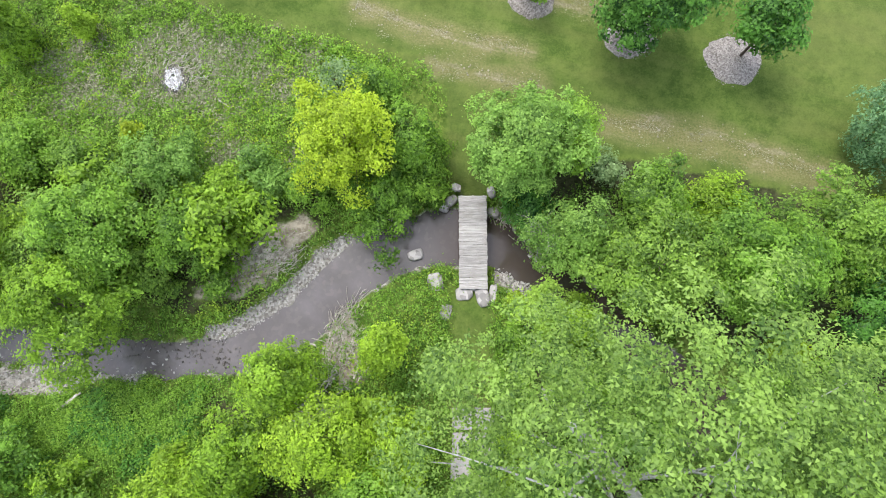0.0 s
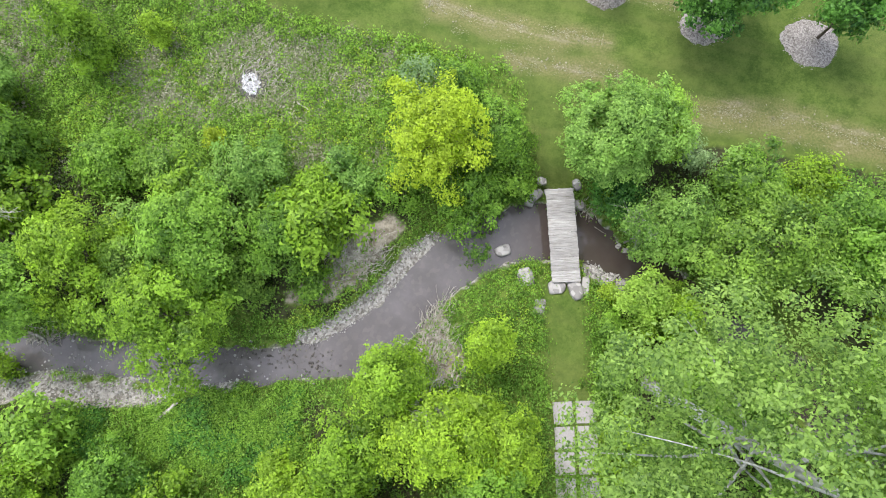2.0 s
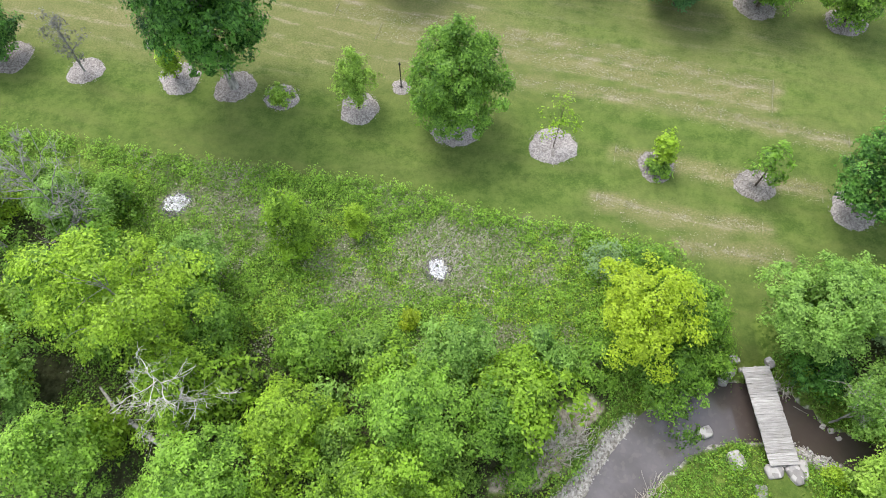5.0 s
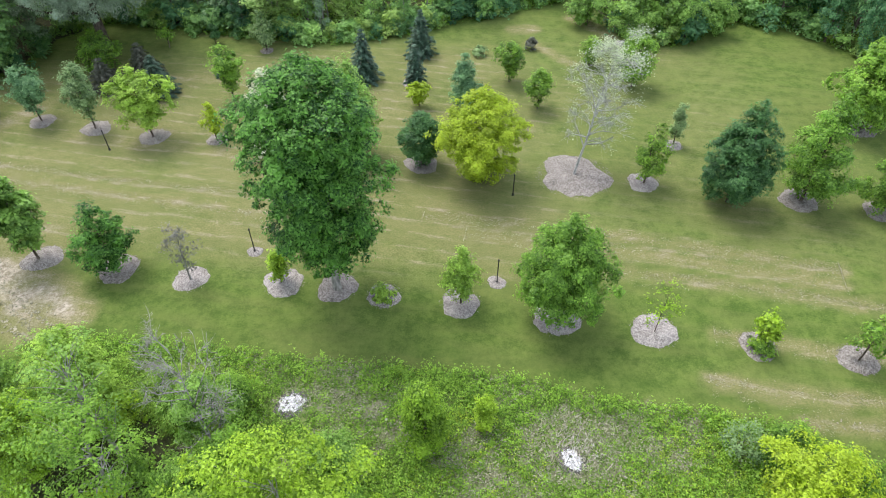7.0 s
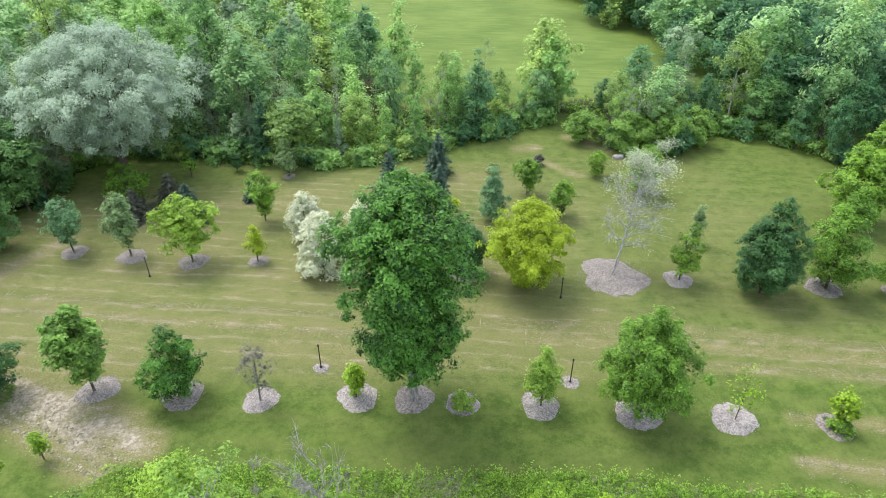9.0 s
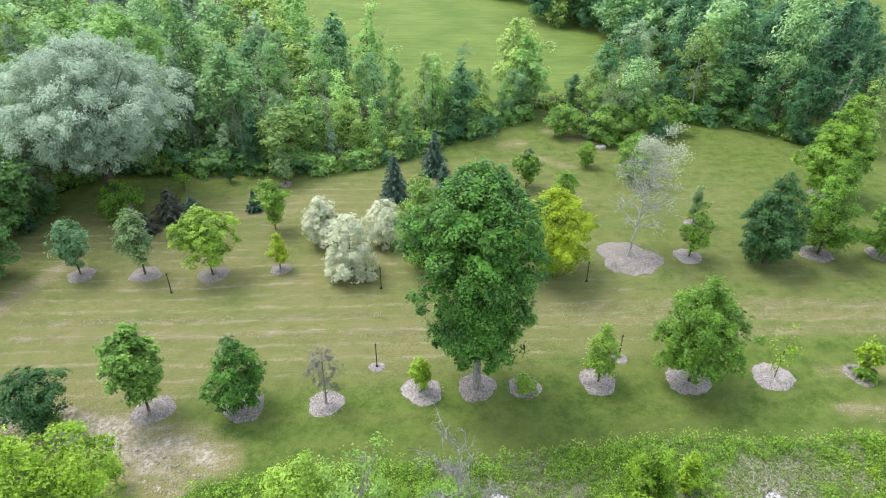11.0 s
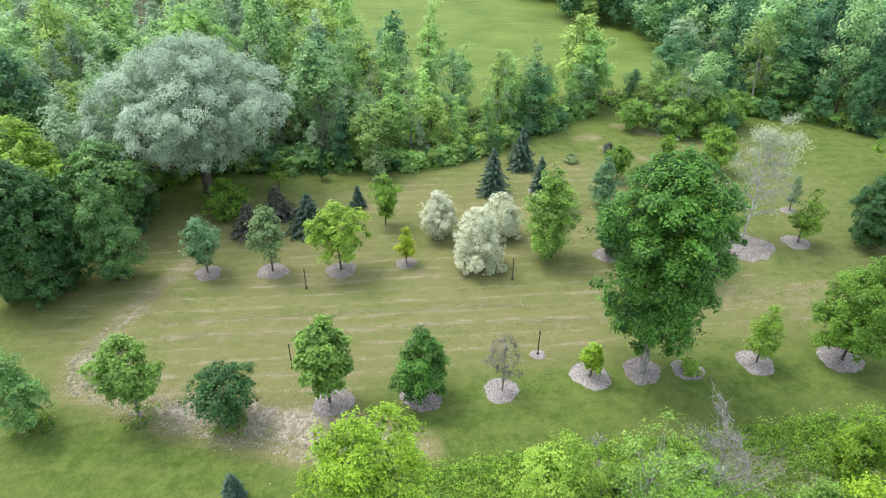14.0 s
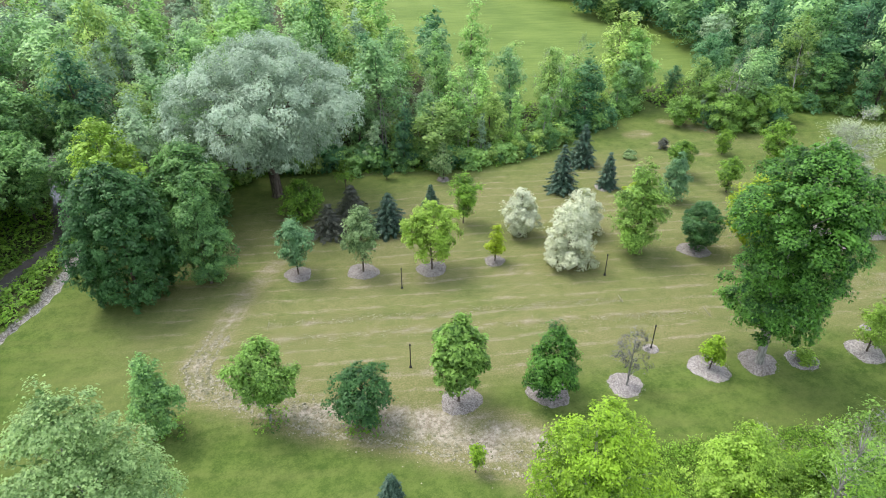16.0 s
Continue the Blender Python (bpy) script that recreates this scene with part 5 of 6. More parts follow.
wood_tree(-10.8, 8.0, 3.2, 4.4, "fresh", LOW, profile="dome", base=0.1, name="shrub", category="shrub")
wood_tree(-14.0, 9.2, 4.4, 4.6, "pale", "pale green leafy shrub on the creek bank", profile="dome", base=0.2, name="shrub", category="shrub")
wood_tree(-16.2, 6.0, 7.4, 5.4, "woodfresh", "light green tree on the creek bank", base=0.8)
wood_tree(-17.4, 2.2, 6.8, 6.2, "fresh", "yellowish green tree leaning over the creek", base=0.8, fill=0.9)
wood_tree(-21.9, 5.6, 6.2, 5.0, "fresh", "bright green leafy tree on the bank", base=0.6)
wood_tree(-12.4, 5.6, 4.6, 3.8, "green", "dense green tree on the creek bank", base=0.4)
wood_tree(-25.2, 3.4, 7.4, 5.2, "woodfresh", "light green tree on the creek bank", base=0.8)
wood_tree(-26.6, 11.0, 5.0, 5.2, "green", LOW, profile="dome", base=0.2, name="shrub", category="shrub")
wood_tree(-21.0, 10.0, 3.6, 4.6, "woodfresh", LOW, profile="dome", base=0.2, name="shrub", category="shrub")
wood_tree(-18.0, 9.6, 3.4, 4.0, "wood", LOW, profile="dome", base=0.2, name="shrub", category="shrub")
wood_tree(-8.6, 8.6, 2.2, 3.0, "pale", LOW, profile="dome", base=0.1, name="shrub", category="shrub")
wood_tree(-14.6, 4.2, 3.2, 3.4, "wood", LOW, profile="dome", base=0.1, name="shrub", category="shrub")
wood_tree(-11.2, 3.6, 1.6, 2.6, "green", LOW, profile="dome", base=0.05, name="shrub", category="shrub")
wood_tree(-19.4, 4.6, 4.4, 4.2, "wood", LOW, profile="dome", base=0.2, name="shrub", category="shrub")
wood_tree(-22.5, 16.6, 6.2, 2.9, "fresh", "dense green young tree in the meadow", profile="egg", base=0.4, ragged=0.15, fill=1.2)
wood_tree(-19.1, 17.3, 3.3, 1.3, "lime", "small yellow-green sapling in the meadow", profile="egg", base=0.2, tuft=0.3)
wood_tree(-16.3, 11.6, 1.7, 1.0, "gold", "small yellow sapling among shrubs", profile="egg", base=0.2)
wood_tree(-28.6, 10.5, 10.4, 6.6, "lime", "bright yellow-green open tree by the meadow", profile="vase", base=2.0, fill=0.75, limbs=26, bark=BARK_GREY, lean=(-0.8, 0.6))
make_bare(-26.9, 7.0, 8.0, 4.6, "dead tree with pale grey bare twigs", (0.6, -0.3), BARK_PALE, girth=0.08, arms=16, z=-0.1, split=True)
wood_tree(-26.8, 7.6, 6.0, 4.6, "fresh", "green tree in the creekside thicket", base=0.6)
wood_tree(-28.4, 13.6, 3.0, 4.0, "fresh", LOW, profile="dome", base=0.1, name="shrub", category="shrub")
wood_tree(-33.8, 13.2, 6.4, 5.6, "woodfresh", "green tree in the creekside thicket", base=0.5)
wood_tree(-37.8, 14.2, 9.6, 6.4, "woodfresh", "tall open light green tree over the thicket", profile="vase", base=1.8, fill=0.5, per=20, limbs=44, bark=BARK_GREY, split=True)
wood_tree(-36.0, 8.4, 7.0, 5.6, "pale", "green tree in the creekside thicket", base=0.6)
wood_tree(-32.0, 5.0, 6.4, 5.0, "woodfresh", "light green tree on the creek bank", base=0.6)
wood_tree(-50.8, 19.4, 14.2, 6.4, "fresh", "tall bright green open crowned tree", profile="oval", base=5.0, tuft=0.5, per=50, leaf=0.135, fill=0.85, limbs=34, bark=BARK_GREY)
wood_tree(-40.4, 20.0, 8.2, 4.6, "limepale", "light yellow-green tree at the lawn's edge", profile="oval", base=1.0, leaf=0.15, per=38)
wood_tree(-43.0, 16.8, 7.4, 5.0, "fresh", "bright green tree at the lawn's edge", base=0.8)
wood_tree(-38.2, 16.6, 11.4, 4.2, "pale", "thin pale green tree with many bare twigs", profile="vase", base=4.5, fill=0.42, per=12, leaf=0.15, limbs=70, bark=BARK_GREY, split=True)
make_bare(-37.0, 20.6, 5.2, 1.4, "thin dead leaning stem at the lawn's edge", (-0.4, 1.0), BARK_GREY, girth=0.03, arms=7, z=-0.05, rise=1.0)
make_bare(-33.6, 16.6, 10.4, 4.0, "bare grey dead tree over the thicket", (0.3, 0.3), BARK_GREY, girth=0.06, arms=26, z=-0.1, rise=1.1, twigs=4, split=True)
wood_tree(-32.4, 15.2, 5.8, 4.2, "woodfresh", "airy light green tree at the meadow's edge", profile="oval", base=1.0, fill=0.7, per=20)
wood_tree(-68.8, 25.6, 16.4, 7.6, "silvermaple", "tall pale green maple beside the lawn", base=4.5, leaf=0.13, per=44, tuft=0.46, spray=2.4, ragged=0.45, limbs=40, bark=BARK_GREY, fill=0.9, split=True)
wood_tree(-46.5, 21.8, 4.4, 4.2, "wood", LOW, profile="dome", base=0.2, name="shrub", category="shrub")
wood_tree(-36.4, 20.4, 3.8, 4.4, "wood", LOW, profile="dome", base=0.2, name="shrub", category="shrub")
wood_tree(-33.0, 20.0, 2.8, 3.4, "green", LOW, profile="dome", base=0.1, name="shrub", category="shrub")
wood_tree(-33.9, 17.4, 6.4, 3.6, "pale", "pale yellowish tree with thin leaves and twigs", profile="vase", base=1.6, fill=0.8, limbs=30, bark=BARK_GREY)
wood_tree(-27.4, 15.0, 4.4, 3.4, "pale", "pale green leafy tree at the meadow's edge", base=0.4)
# south bank
wood_tree(-2.7, 0.3, 5.4, 2.6, "lime", "bright lime green young tree by the path", profile="oval", base=1.4)
wood_tree(-7.2, -0.9, 7.2, 3.8, "fresh", "bright green leafy tree on the bank", base=1.0)
wood_tree(-5.0, -3.4, 7.6, 4.6, "lime", "bright green leafy tree south of the creek", base=1.0)
wood_tree(-1.9, -4.2, 5.4, 3.6, "lime", "lime green leafy tree beside the slab path", base=0.8)
wood_tree(-9.2, -4.4, 5.2, 4.6, "fresh", "bright green leafy tree south of the creek", base=0.5)
wood_tree(-3.4, -7.2, 7.0, 5.0, "woodfresh", "green tree south of the creek", base=1.0)
wood_tree(-12.0, -6.6, 5.0, 4.6, "lime", "lime green tree south of the creek", base=0.5)
wood_tree(-8.0, -8.4, 6.4, 5.0, "fresh", "bright green leafy tree south of the creek", base=0.8)
wood_tree(-17.0, -8.0, 4.6, 4.4, "wood", LOW, profile="dome", base=0.2, name="shrub", category="shrub")
wood_tree(-20.6, -5.0, 3.6, 3.8, "woodfresh", LOW, profile="dome", base=0.1, name="shrub", category="shrub")
wood_tree(-24.6, -4.6, 4.0, 4.6, "fresh", LOW, profile="dome", base=0.1, name="shrub", category="shrub")
wood_tree(-22.6, -8.2, 5.4, 5.4, "woodfresh", "green tree south of the creek", base=0.4)
wood_tree(-29.2, -4.2, 4.2, 4.4, "fresh", LOW, profile="dome", base=0.1, name="shrub", category="shrub")
wood_tree(-28.0, -8.0, 6.0, 5.6, "wood", "green tree south of the creek", base=0.6)
wood_tree(-27.0, 0.2, 2.4, 1.8, "fresh", "small bright green willow sapling in the creek", profile="egg", base=0.2)
make_bare(-5.7, -2.2, 5.4, 3.4, "dead grey shrub with fine bare twigs", (0.2, 0.1), BARK_GREY, girth=0.06, arms=12, z=-0.1)
make_bare(5.0, 5.4, 4.4, 2.6, "dead grey twiggy sapling by the creek", (-0.3, 0.2), BARK_GREY, "pale", 0.3, z=-0.5, girth=0.05, arms=12)
# east of the path
wood_tree(6.6, 5.8, 5.2, 4.4, "pale", "greyish green tree on the creek bank", base=0.5)
wood_tree(4.9, 2.3, 4.8, 3.0, "limepale", "pale green leafy tree beside the path", base=0.6, fill=0.9)
wood_tree(10.6, 7.6, 4.4, 4.4, "green", "green leafy bush at the lawn's edge", profile="dome", base=0.2, name="shrub", category="shrub")
wood_tree(13.4, 7.4, 4.4, 4.2, "fresh", "bright green bush at the lawn's edge", profile="dome", base=0.2, name="shrub", category="shrub")
wood_tree(8.4, 9.6, 2.4, 2.8, "grey", "low grey-green bush at the lawn's edge", profile="dome", base=0.1, name="bush", category="bush", fill=0.7)
wood_tree(9.6, 4.0, 8.4, 5.4, "wood", "green tree by the creek", base=1.0)
wood_tree(13.8, 3.6, 9.0, 6.0, "woodfresh", "light green tree by the creek", base=1.0)
wood_tree(17.4, 5.2, 8.0, 5.6, "wood", "green tree by the creek", base=1.0)
wood_tree(20.6, 3.0, 9.0, 6.0, "maple", "dark green tree by the creek", base=1.0)
wood_tree(22.5, 11.2, 6.4, 5.6, "blue", "bluish grey-green tree on the lawn", base=0.6)
wood_tree(24.4, 7.0, 8.0, 6.0, "green", "green tree at the lawn's edge", base=0.8)
wood_tree(3.4, -1.8, 2.2, 2.6, "green", LOW, profile="dome", base=0.05, name="shrub", category="shrub")
wood_tree(3.6, 0.8, 1.8, 2.2, "woodfresh", LOW, profile="dome", base=0.05, name="shrub", category="shrub")
wood_tree(6.4, 1.2, 4.2, 3.8, "fresh", LOW, profile="dome", base=0.2, name="shrub", category="shrub")
wood_tree(8.6, -2.6, 5.0, 4.6, "woodfresh", "green tree below a tall poplar", base=0.5)
wood_tree(5.4, -5.6, 4.6, 4.4, "wood", "green tree below a tall poplar", base=0.5)
wood_tree(16.0, -3.0, 10.0, 6.0, "woodfresh", "light green tree by the creek", base=2.0)
# the tall poplar, whose crown spreads high over path and creek
make_tree(5.3, -1.9, 22.4, 12.6, "poplar", "tall airy green poplar with pale grey limbs", "vase", base=9.5, tuft=0.42, per=46, leaf=0.11, inner=0, ragged=0.26, limbs=26, vary=1.5, spray=2.0, lean=(0.0, -3.9), z=-0.05,
          bark=BARK_POPLAR, girth=0.33, limb=0.4, fill=1.0, name="poplar_tree", seed=11, split=True)
make_tree(12.4, -4.6, 19.0, 9.6, "poplar", "tall airy green poplar with pale grey limbs", "oval", base=7.5, tuft=0.5, per=48, leaf=0.138, inner=0, ragged=0.42, limbs=40, vary=1.6, lean=(0.4, 0.6), z=-0.2,
          bark=BARK_GREY, girth=0.28, fill=0.9, name="poplar_tree", seed=12, split=True)


# ---- weeds of the meadow and banks ----
def weeds(name, n, area, keep, leafs, lo, hi, label, seed, tall=0.25, clump=9, spread=0.22):
    """Low leafy growth: many small clumps of blades and leaves."""
    r = np.random.default_rng(seed)
    x0, x1, y0, y1 = area
    p = np.column_stack([r.uniform(x0, x1, n), r.uniform(y0, y1, n)])
    z, wild, dry, gravel, soil, field = levels(p)
    ok = keep(p, z, wild, gravel, soil, r)
    p, z = p[ok], z[ok]
    k = len(p)
    sc = r.uniform(0.5, 1.4, k)
    off = r.normal(0, 1, (k, clump, 2)) * spread * sc[:, None, None]
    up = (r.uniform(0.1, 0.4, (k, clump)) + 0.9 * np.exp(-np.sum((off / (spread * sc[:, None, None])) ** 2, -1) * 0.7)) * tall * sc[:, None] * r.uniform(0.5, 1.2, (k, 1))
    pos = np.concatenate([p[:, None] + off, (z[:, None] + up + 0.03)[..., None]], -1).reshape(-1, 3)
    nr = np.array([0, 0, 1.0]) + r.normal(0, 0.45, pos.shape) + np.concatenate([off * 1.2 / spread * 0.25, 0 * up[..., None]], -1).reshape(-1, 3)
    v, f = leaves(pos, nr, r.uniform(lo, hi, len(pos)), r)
    # tone rises from the foot to the top of each clump
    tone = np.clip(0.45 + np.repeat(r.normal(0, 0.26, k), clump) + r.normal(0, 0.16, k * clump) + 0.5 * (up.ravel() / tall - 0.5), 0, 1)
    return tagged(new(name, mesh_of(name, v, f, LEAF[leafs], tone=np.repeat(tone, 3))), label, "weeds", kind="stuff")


def open_ground(p, z, wild, gravel, soil, r):
    patch = rank(p)
    ash = np.minimum(np.hypot(p[:, 0] + 14.6, p[:, 1] - 14.8), np.hypot(p[:, 0] + 30.1, p[:, 1] - 20.05))
    return (wild > 0.5) & (gravel < 0.3) & (soil < 0.6) & (z > -0.75) & (ash > 1.3) & (patch + r.normal(0, 0.25, len(p)) > -0.05)


def edge_strip(p, z, wild, gravel, soil, r):
    south = np.interp(p[:, 0], LAWN_SOUTH[:, 0], LAWN_SOUTH[:, 1])
    return (south - p[:, 1] > -0.05) & (south - p[:, 1] < 1.6 + 0.6 * wavy(p, 0.8)) & (z > -0.3)


def bank(p, z, wild, gravel, soil, r):
    return (wild > 0.5) & (gravel < 0.3) & (z > -0.88) & (soil < 0.3 + 1.1 * r.uniform(0, 1, len(p)) ** 1.5)


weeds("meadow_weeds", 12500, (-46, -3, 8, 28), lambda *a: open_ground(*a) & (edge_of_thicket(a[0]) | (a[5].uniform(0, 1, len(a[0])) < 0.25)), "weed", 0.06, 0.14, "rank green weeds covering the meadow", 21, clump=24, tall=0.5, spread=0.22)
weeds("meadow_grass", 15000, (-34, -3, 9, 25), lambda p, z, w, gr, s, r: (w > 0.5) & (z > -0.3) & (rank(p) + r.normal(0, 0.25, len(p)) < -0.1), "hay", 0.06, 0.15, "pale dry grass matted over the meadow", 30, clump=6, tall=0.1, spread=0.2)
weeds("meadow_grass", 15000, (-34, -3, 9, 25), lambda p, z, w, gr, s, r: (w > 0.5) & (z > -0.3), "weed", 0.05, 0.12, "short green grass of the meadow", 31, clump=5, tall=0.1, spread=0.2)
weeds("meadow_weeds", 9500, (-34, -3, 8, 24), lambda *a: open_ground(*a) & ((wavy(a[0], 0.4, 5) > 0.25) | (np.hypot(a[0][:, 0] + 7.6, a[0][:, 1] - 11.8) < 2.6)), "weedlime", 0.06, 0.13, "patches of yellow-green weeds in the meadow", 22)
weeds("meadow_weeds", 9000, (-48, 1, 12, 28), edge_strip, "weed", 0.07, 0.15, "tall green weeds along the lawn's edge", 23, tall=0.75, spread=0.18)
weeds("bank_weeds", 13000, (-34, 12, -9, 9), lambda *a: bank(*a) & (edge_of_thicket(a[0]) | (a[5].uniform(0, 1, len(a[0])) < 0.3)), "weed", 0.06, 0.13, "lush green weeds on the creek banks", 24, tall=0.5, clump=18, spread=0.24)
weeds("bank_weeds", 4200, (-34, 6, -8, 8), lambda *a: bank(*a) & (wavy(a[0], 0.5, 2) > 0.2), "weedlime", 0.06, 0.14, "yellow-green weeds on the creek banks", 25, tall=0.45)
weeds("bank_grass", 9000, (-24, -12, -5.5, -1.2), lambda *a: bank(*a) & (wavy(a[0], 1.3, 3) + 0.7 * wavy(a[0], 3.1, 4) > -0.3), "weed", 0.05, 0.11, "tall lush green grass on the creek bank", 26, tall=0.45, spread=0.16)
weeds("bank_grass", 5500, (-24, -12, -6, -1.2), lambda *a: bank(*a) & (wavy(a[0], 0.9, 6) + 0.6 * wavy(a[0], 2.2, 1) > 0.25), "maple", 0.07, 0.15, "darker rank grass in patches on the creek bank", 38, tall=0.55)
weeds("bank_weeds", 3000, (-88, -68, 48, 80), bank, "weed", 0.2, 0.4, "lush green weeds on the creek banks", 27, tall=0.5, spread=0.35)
weeds("wood_edge_weeds", 3600, (-62, 34, 62, 86), lambda p, z, w, gr, s, r: (w > 0.5), "weed", 0.25, 0.5, "green weeds and brambles at the wood's edge", 28, tall=0.9, spread=0.4)
weeds("path_grass", 900, (0.3, 2.75, -11.2, -2.4), lambda p, z, w, gr, s, r: np.minimum(np.abs((p[:, 1] + 2.54) % 1.2 - 0.0), np.abs(p[:, 0] - 1.56 - 0.025 * (p[:, 1] + 3.1))) < 0.09, "weed", 0.05, 0.11, "grass in the joints of the slab path", 29, tall=0.08, spread=0.05)


weeds("tree_foot_grass", 900, (-71, -53, 33, 42), lambda p, z, w, gr, s, r: np.minimum(np.minimum(np.hypot(p[:, 0] + 68.1, p[:, 1] - 39.4), np.hypot(p[:, 0] + 61.6, p[:, 1] - 38.0)), np.hypot(p[:, 0] + 56, p[:, 1] - 35.2)) < 1.3,
      "green", 0.1, 0.22, "unmown grass at the feet of young trees", 36, tall=0.3)

def clippings(name, seed, label):
    """Dry mown grass left lying in thin broken rows along the worn strips of the lawn."""
    r = np.random.default_rng(seed)
    ps, ax = [], []
    for seg in DRY[:9]:
        (x0, y0, w0), (x1, y1, w1) = seg[0], seg[-1]
        length = math.hypot(x1 - x0, y1 - y0)
        n = int(length * 150)
        t = r.uniform(-0.05, 1.05, n)
        row = r.normal(0, 0.45, 4)[r.integers(0, 4, n)] + 0.08 * np.sin(t * length * 0.9)
        gap = np.sin(t * length * 0.7 + 9 * row) + np.sin(t * length * 2.3 + 5 * row)
        off = row + r.normal(0, 0.16, n)
        d = np.array([x1 - x0, y1 - y0]) / length
        p = np.column_stack([np.interp(t, np.linspace(0, 1, len(seg)), [q[0] for q in seg]), np.interp(t, np.linspace(0, 1, len(seg)), [q[1] for q in seg])]) + off[:, None] * np.array([-d[1], d[0]])
        ps.append(p[gap > -0.2])
        ax.append(np.repeat(d[None], len(ps[-1]), 0))
    p, ax = np.concatenate(ps), np.concatenate(ax)
    z = levels(p)[0]
    n = len(p)
    pos = np.column_stack([p, z + r.uniform(0.015, 0.05, n)])
    v, f = leaves(pos, np.array([0, 0, 1.0]) + r.normal(0, 0.25, (n, 3)), r.uniform(0.03, 0.09, n), r, np.column_stack([ax, np.zeros(n)]) + r.normal(0, 0.5, (n, 3)), slim=0.2)
    return tagged(new(name, mesh_of(name, v, f, LEAF["hay"], tone=np.repeat(r.uniform(0, 1, n), 3))), label, "grass", kind="stuff")


for k, seg in enumerate(DRY):
    length = sum(math.hypot(b_[0] - a[0], b_[1] - a[1]) for a, b_ in zip(seg[:-1], seg[1:]))
    pebbles("dry_thatch", seg, int(length * 16), 0.015, 0.07, "crumbs of dry torn grass lying on the lawn", 0.22, 70 + k, low=False, material=CLOD)
clippings("grass_clippings", 61, "pale dry grass clippings in rows on the lawn")

# ---- thickets along the creek: a few kinds of shrub, repeated ----
SHRUBS = [("fresh", 3.0, 3.0), ("woodfresh", 3.6, 3.4), ("green", 2.4, 3.0), ("pale", 3.2, 2.8), ("fresh", 4.2, 3.6), ("lime", 3.0, 2.4), ("lime", 4.2, 3.4)]
kinds = []
for k, (leafs, h, w) in enumerate(SHRUBS):
    r = np.random.default_rng(900 + k)
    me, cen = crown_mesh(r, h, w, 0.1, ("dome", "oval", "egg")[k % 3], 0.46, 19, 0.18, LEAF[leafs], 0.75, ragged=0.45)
    root = new("shrub")
    part_mesh("stems", trunk_mesh(r, h, 0.3, 0.05, cen, BARK, 8)[0], root)
    part_mesh("crown", me, root)
    kinds.append(tagged(root, {"fresh": "bright green leafy shrub in the creekside thicket", "lime": "yellow-green leafy shrub in the creekside thicket", "pale": "pale green leafy shrub in the creekside thicket"}.get(leafs, "green leafy shrub in the creekside thicket"), "shrub", "thicket along the creek"))


def thicket(x, y):
    far_ = float(along(np.array([[x, y]]), CREEK)[0])
    if far_ < 0.9 or min(float(along(np.array([[x, y]]), s_)[0]) for s_ in (NORTH_GRAVEL, SOUTH_GRAVEL, WASH, BANK_BARE)) < 0.5:
        return False
    if x < -7.2 and y > 1:
        return y < np.interp(x, MEADOW_EDGE[:, 0], MEADOW_EDGE[:, 1]) and not (-13.5 < x < -6 and y < 6.2)
    if x < -0.6 and y < -1.5:
        return math.hypot((x + 17.5) / 3.8, (y + 3.6) / 2.0) > 1
    return x > 3.6 and y < np.interp(x, LAWN_SOUTH[:, 0], LAWN_SOUTH[:, 1]) - 1.2


tr_ = np.random.default_rng(41)
taken, first = [], set()
for _ in range(2600):
    x, y = tr_.uniform(-47, 27), tr_.uniform(-11, 22)
    if not thicket(x, y) or any((x - a) ** 2 + (y - b_) ** 2 < 3.2 ** 2 for a, b_ in taken):
        continue
    taken.append((x, y))
    k = int(tr_.integers(0, len(kinds)))
    m = pose(x, y, height(x, y) - 0.05, 0, 0, tr_.uniform(0, 360))
    ob = copy_thing(kinds[k], m) if k in first else kinds[k]
    first.add(k)
    ob.matrix_basis = m
    s = tr_.uniform(0.55, 1.35)
    ob.scale = (s, s * tr_.uniform(0.9, 1.1), s * tr_.uniform(0.8, 1.1))


# ---- driftwood, logs, brush ----
def log(x, y, z, length, girth, turn, tilt, label, material=None):
    r = np.random.default_rng(int(abs(x * 17 + y * 29) * 10))
    tb = Tubes()
    t = np.linspace(-0.5, 0.5, 7)
    pts = np.column_stack([t * length, r.normal(0, 0.02 * length, 7), r.normal(0, 0.008 * length, 7)])
    tb.add(pts, girth * np.array([0.6, 1.0, 1.0, 0.95, 0.9, 0.8, 0.45]), 8)
    for k in range(2):
        q_ = pts[2 + 2 * k]
        tb.add([q_, q_ + r.normal(0, 0.22 * length * 0.4, 3) * (1, 1, 0.4)], [girth * 0.4, girth * 0.15], 5)
    ob = new("log", tb.mesh("log", material or STICKS))
    ob.matrix_world = pose(x, y, z, 0, tilt, turn)
    return tagged(ob, label, "log")


log(-18.6, -2.3, 0.12, 1.4, 0.09, 35, 0, "short bleached log lying on the bank")
log(-4.2, -0.6, 0.05, 1.3, 0.07, 70, 4, "bleached driftwood log on the washed bank")
log(-3.9, -0.9, 0.08, 1.1, 0.06, 55, -4, "bleached driftwood log on the washed bank")
log(-6.3, 0.4, -0.35, 1.7, 0.045, -22, 6, "thin bleached branch reaching over the creek")
log(-11.8, 13.4, 0.14, 0.7, 0.05, -35, 0, "short bleached stick lying in the meadow")
log(-26.0, 1.9, -0.6, 2.6, 0.07, 150, 8, "grey fallen branch over the creek edge", BARK_GREY)
log(-29.8, 6.8, 1.2, 6.5, 0.12, 140, 14, "long grey fallen trunk in the thicket", BARK_GREY)


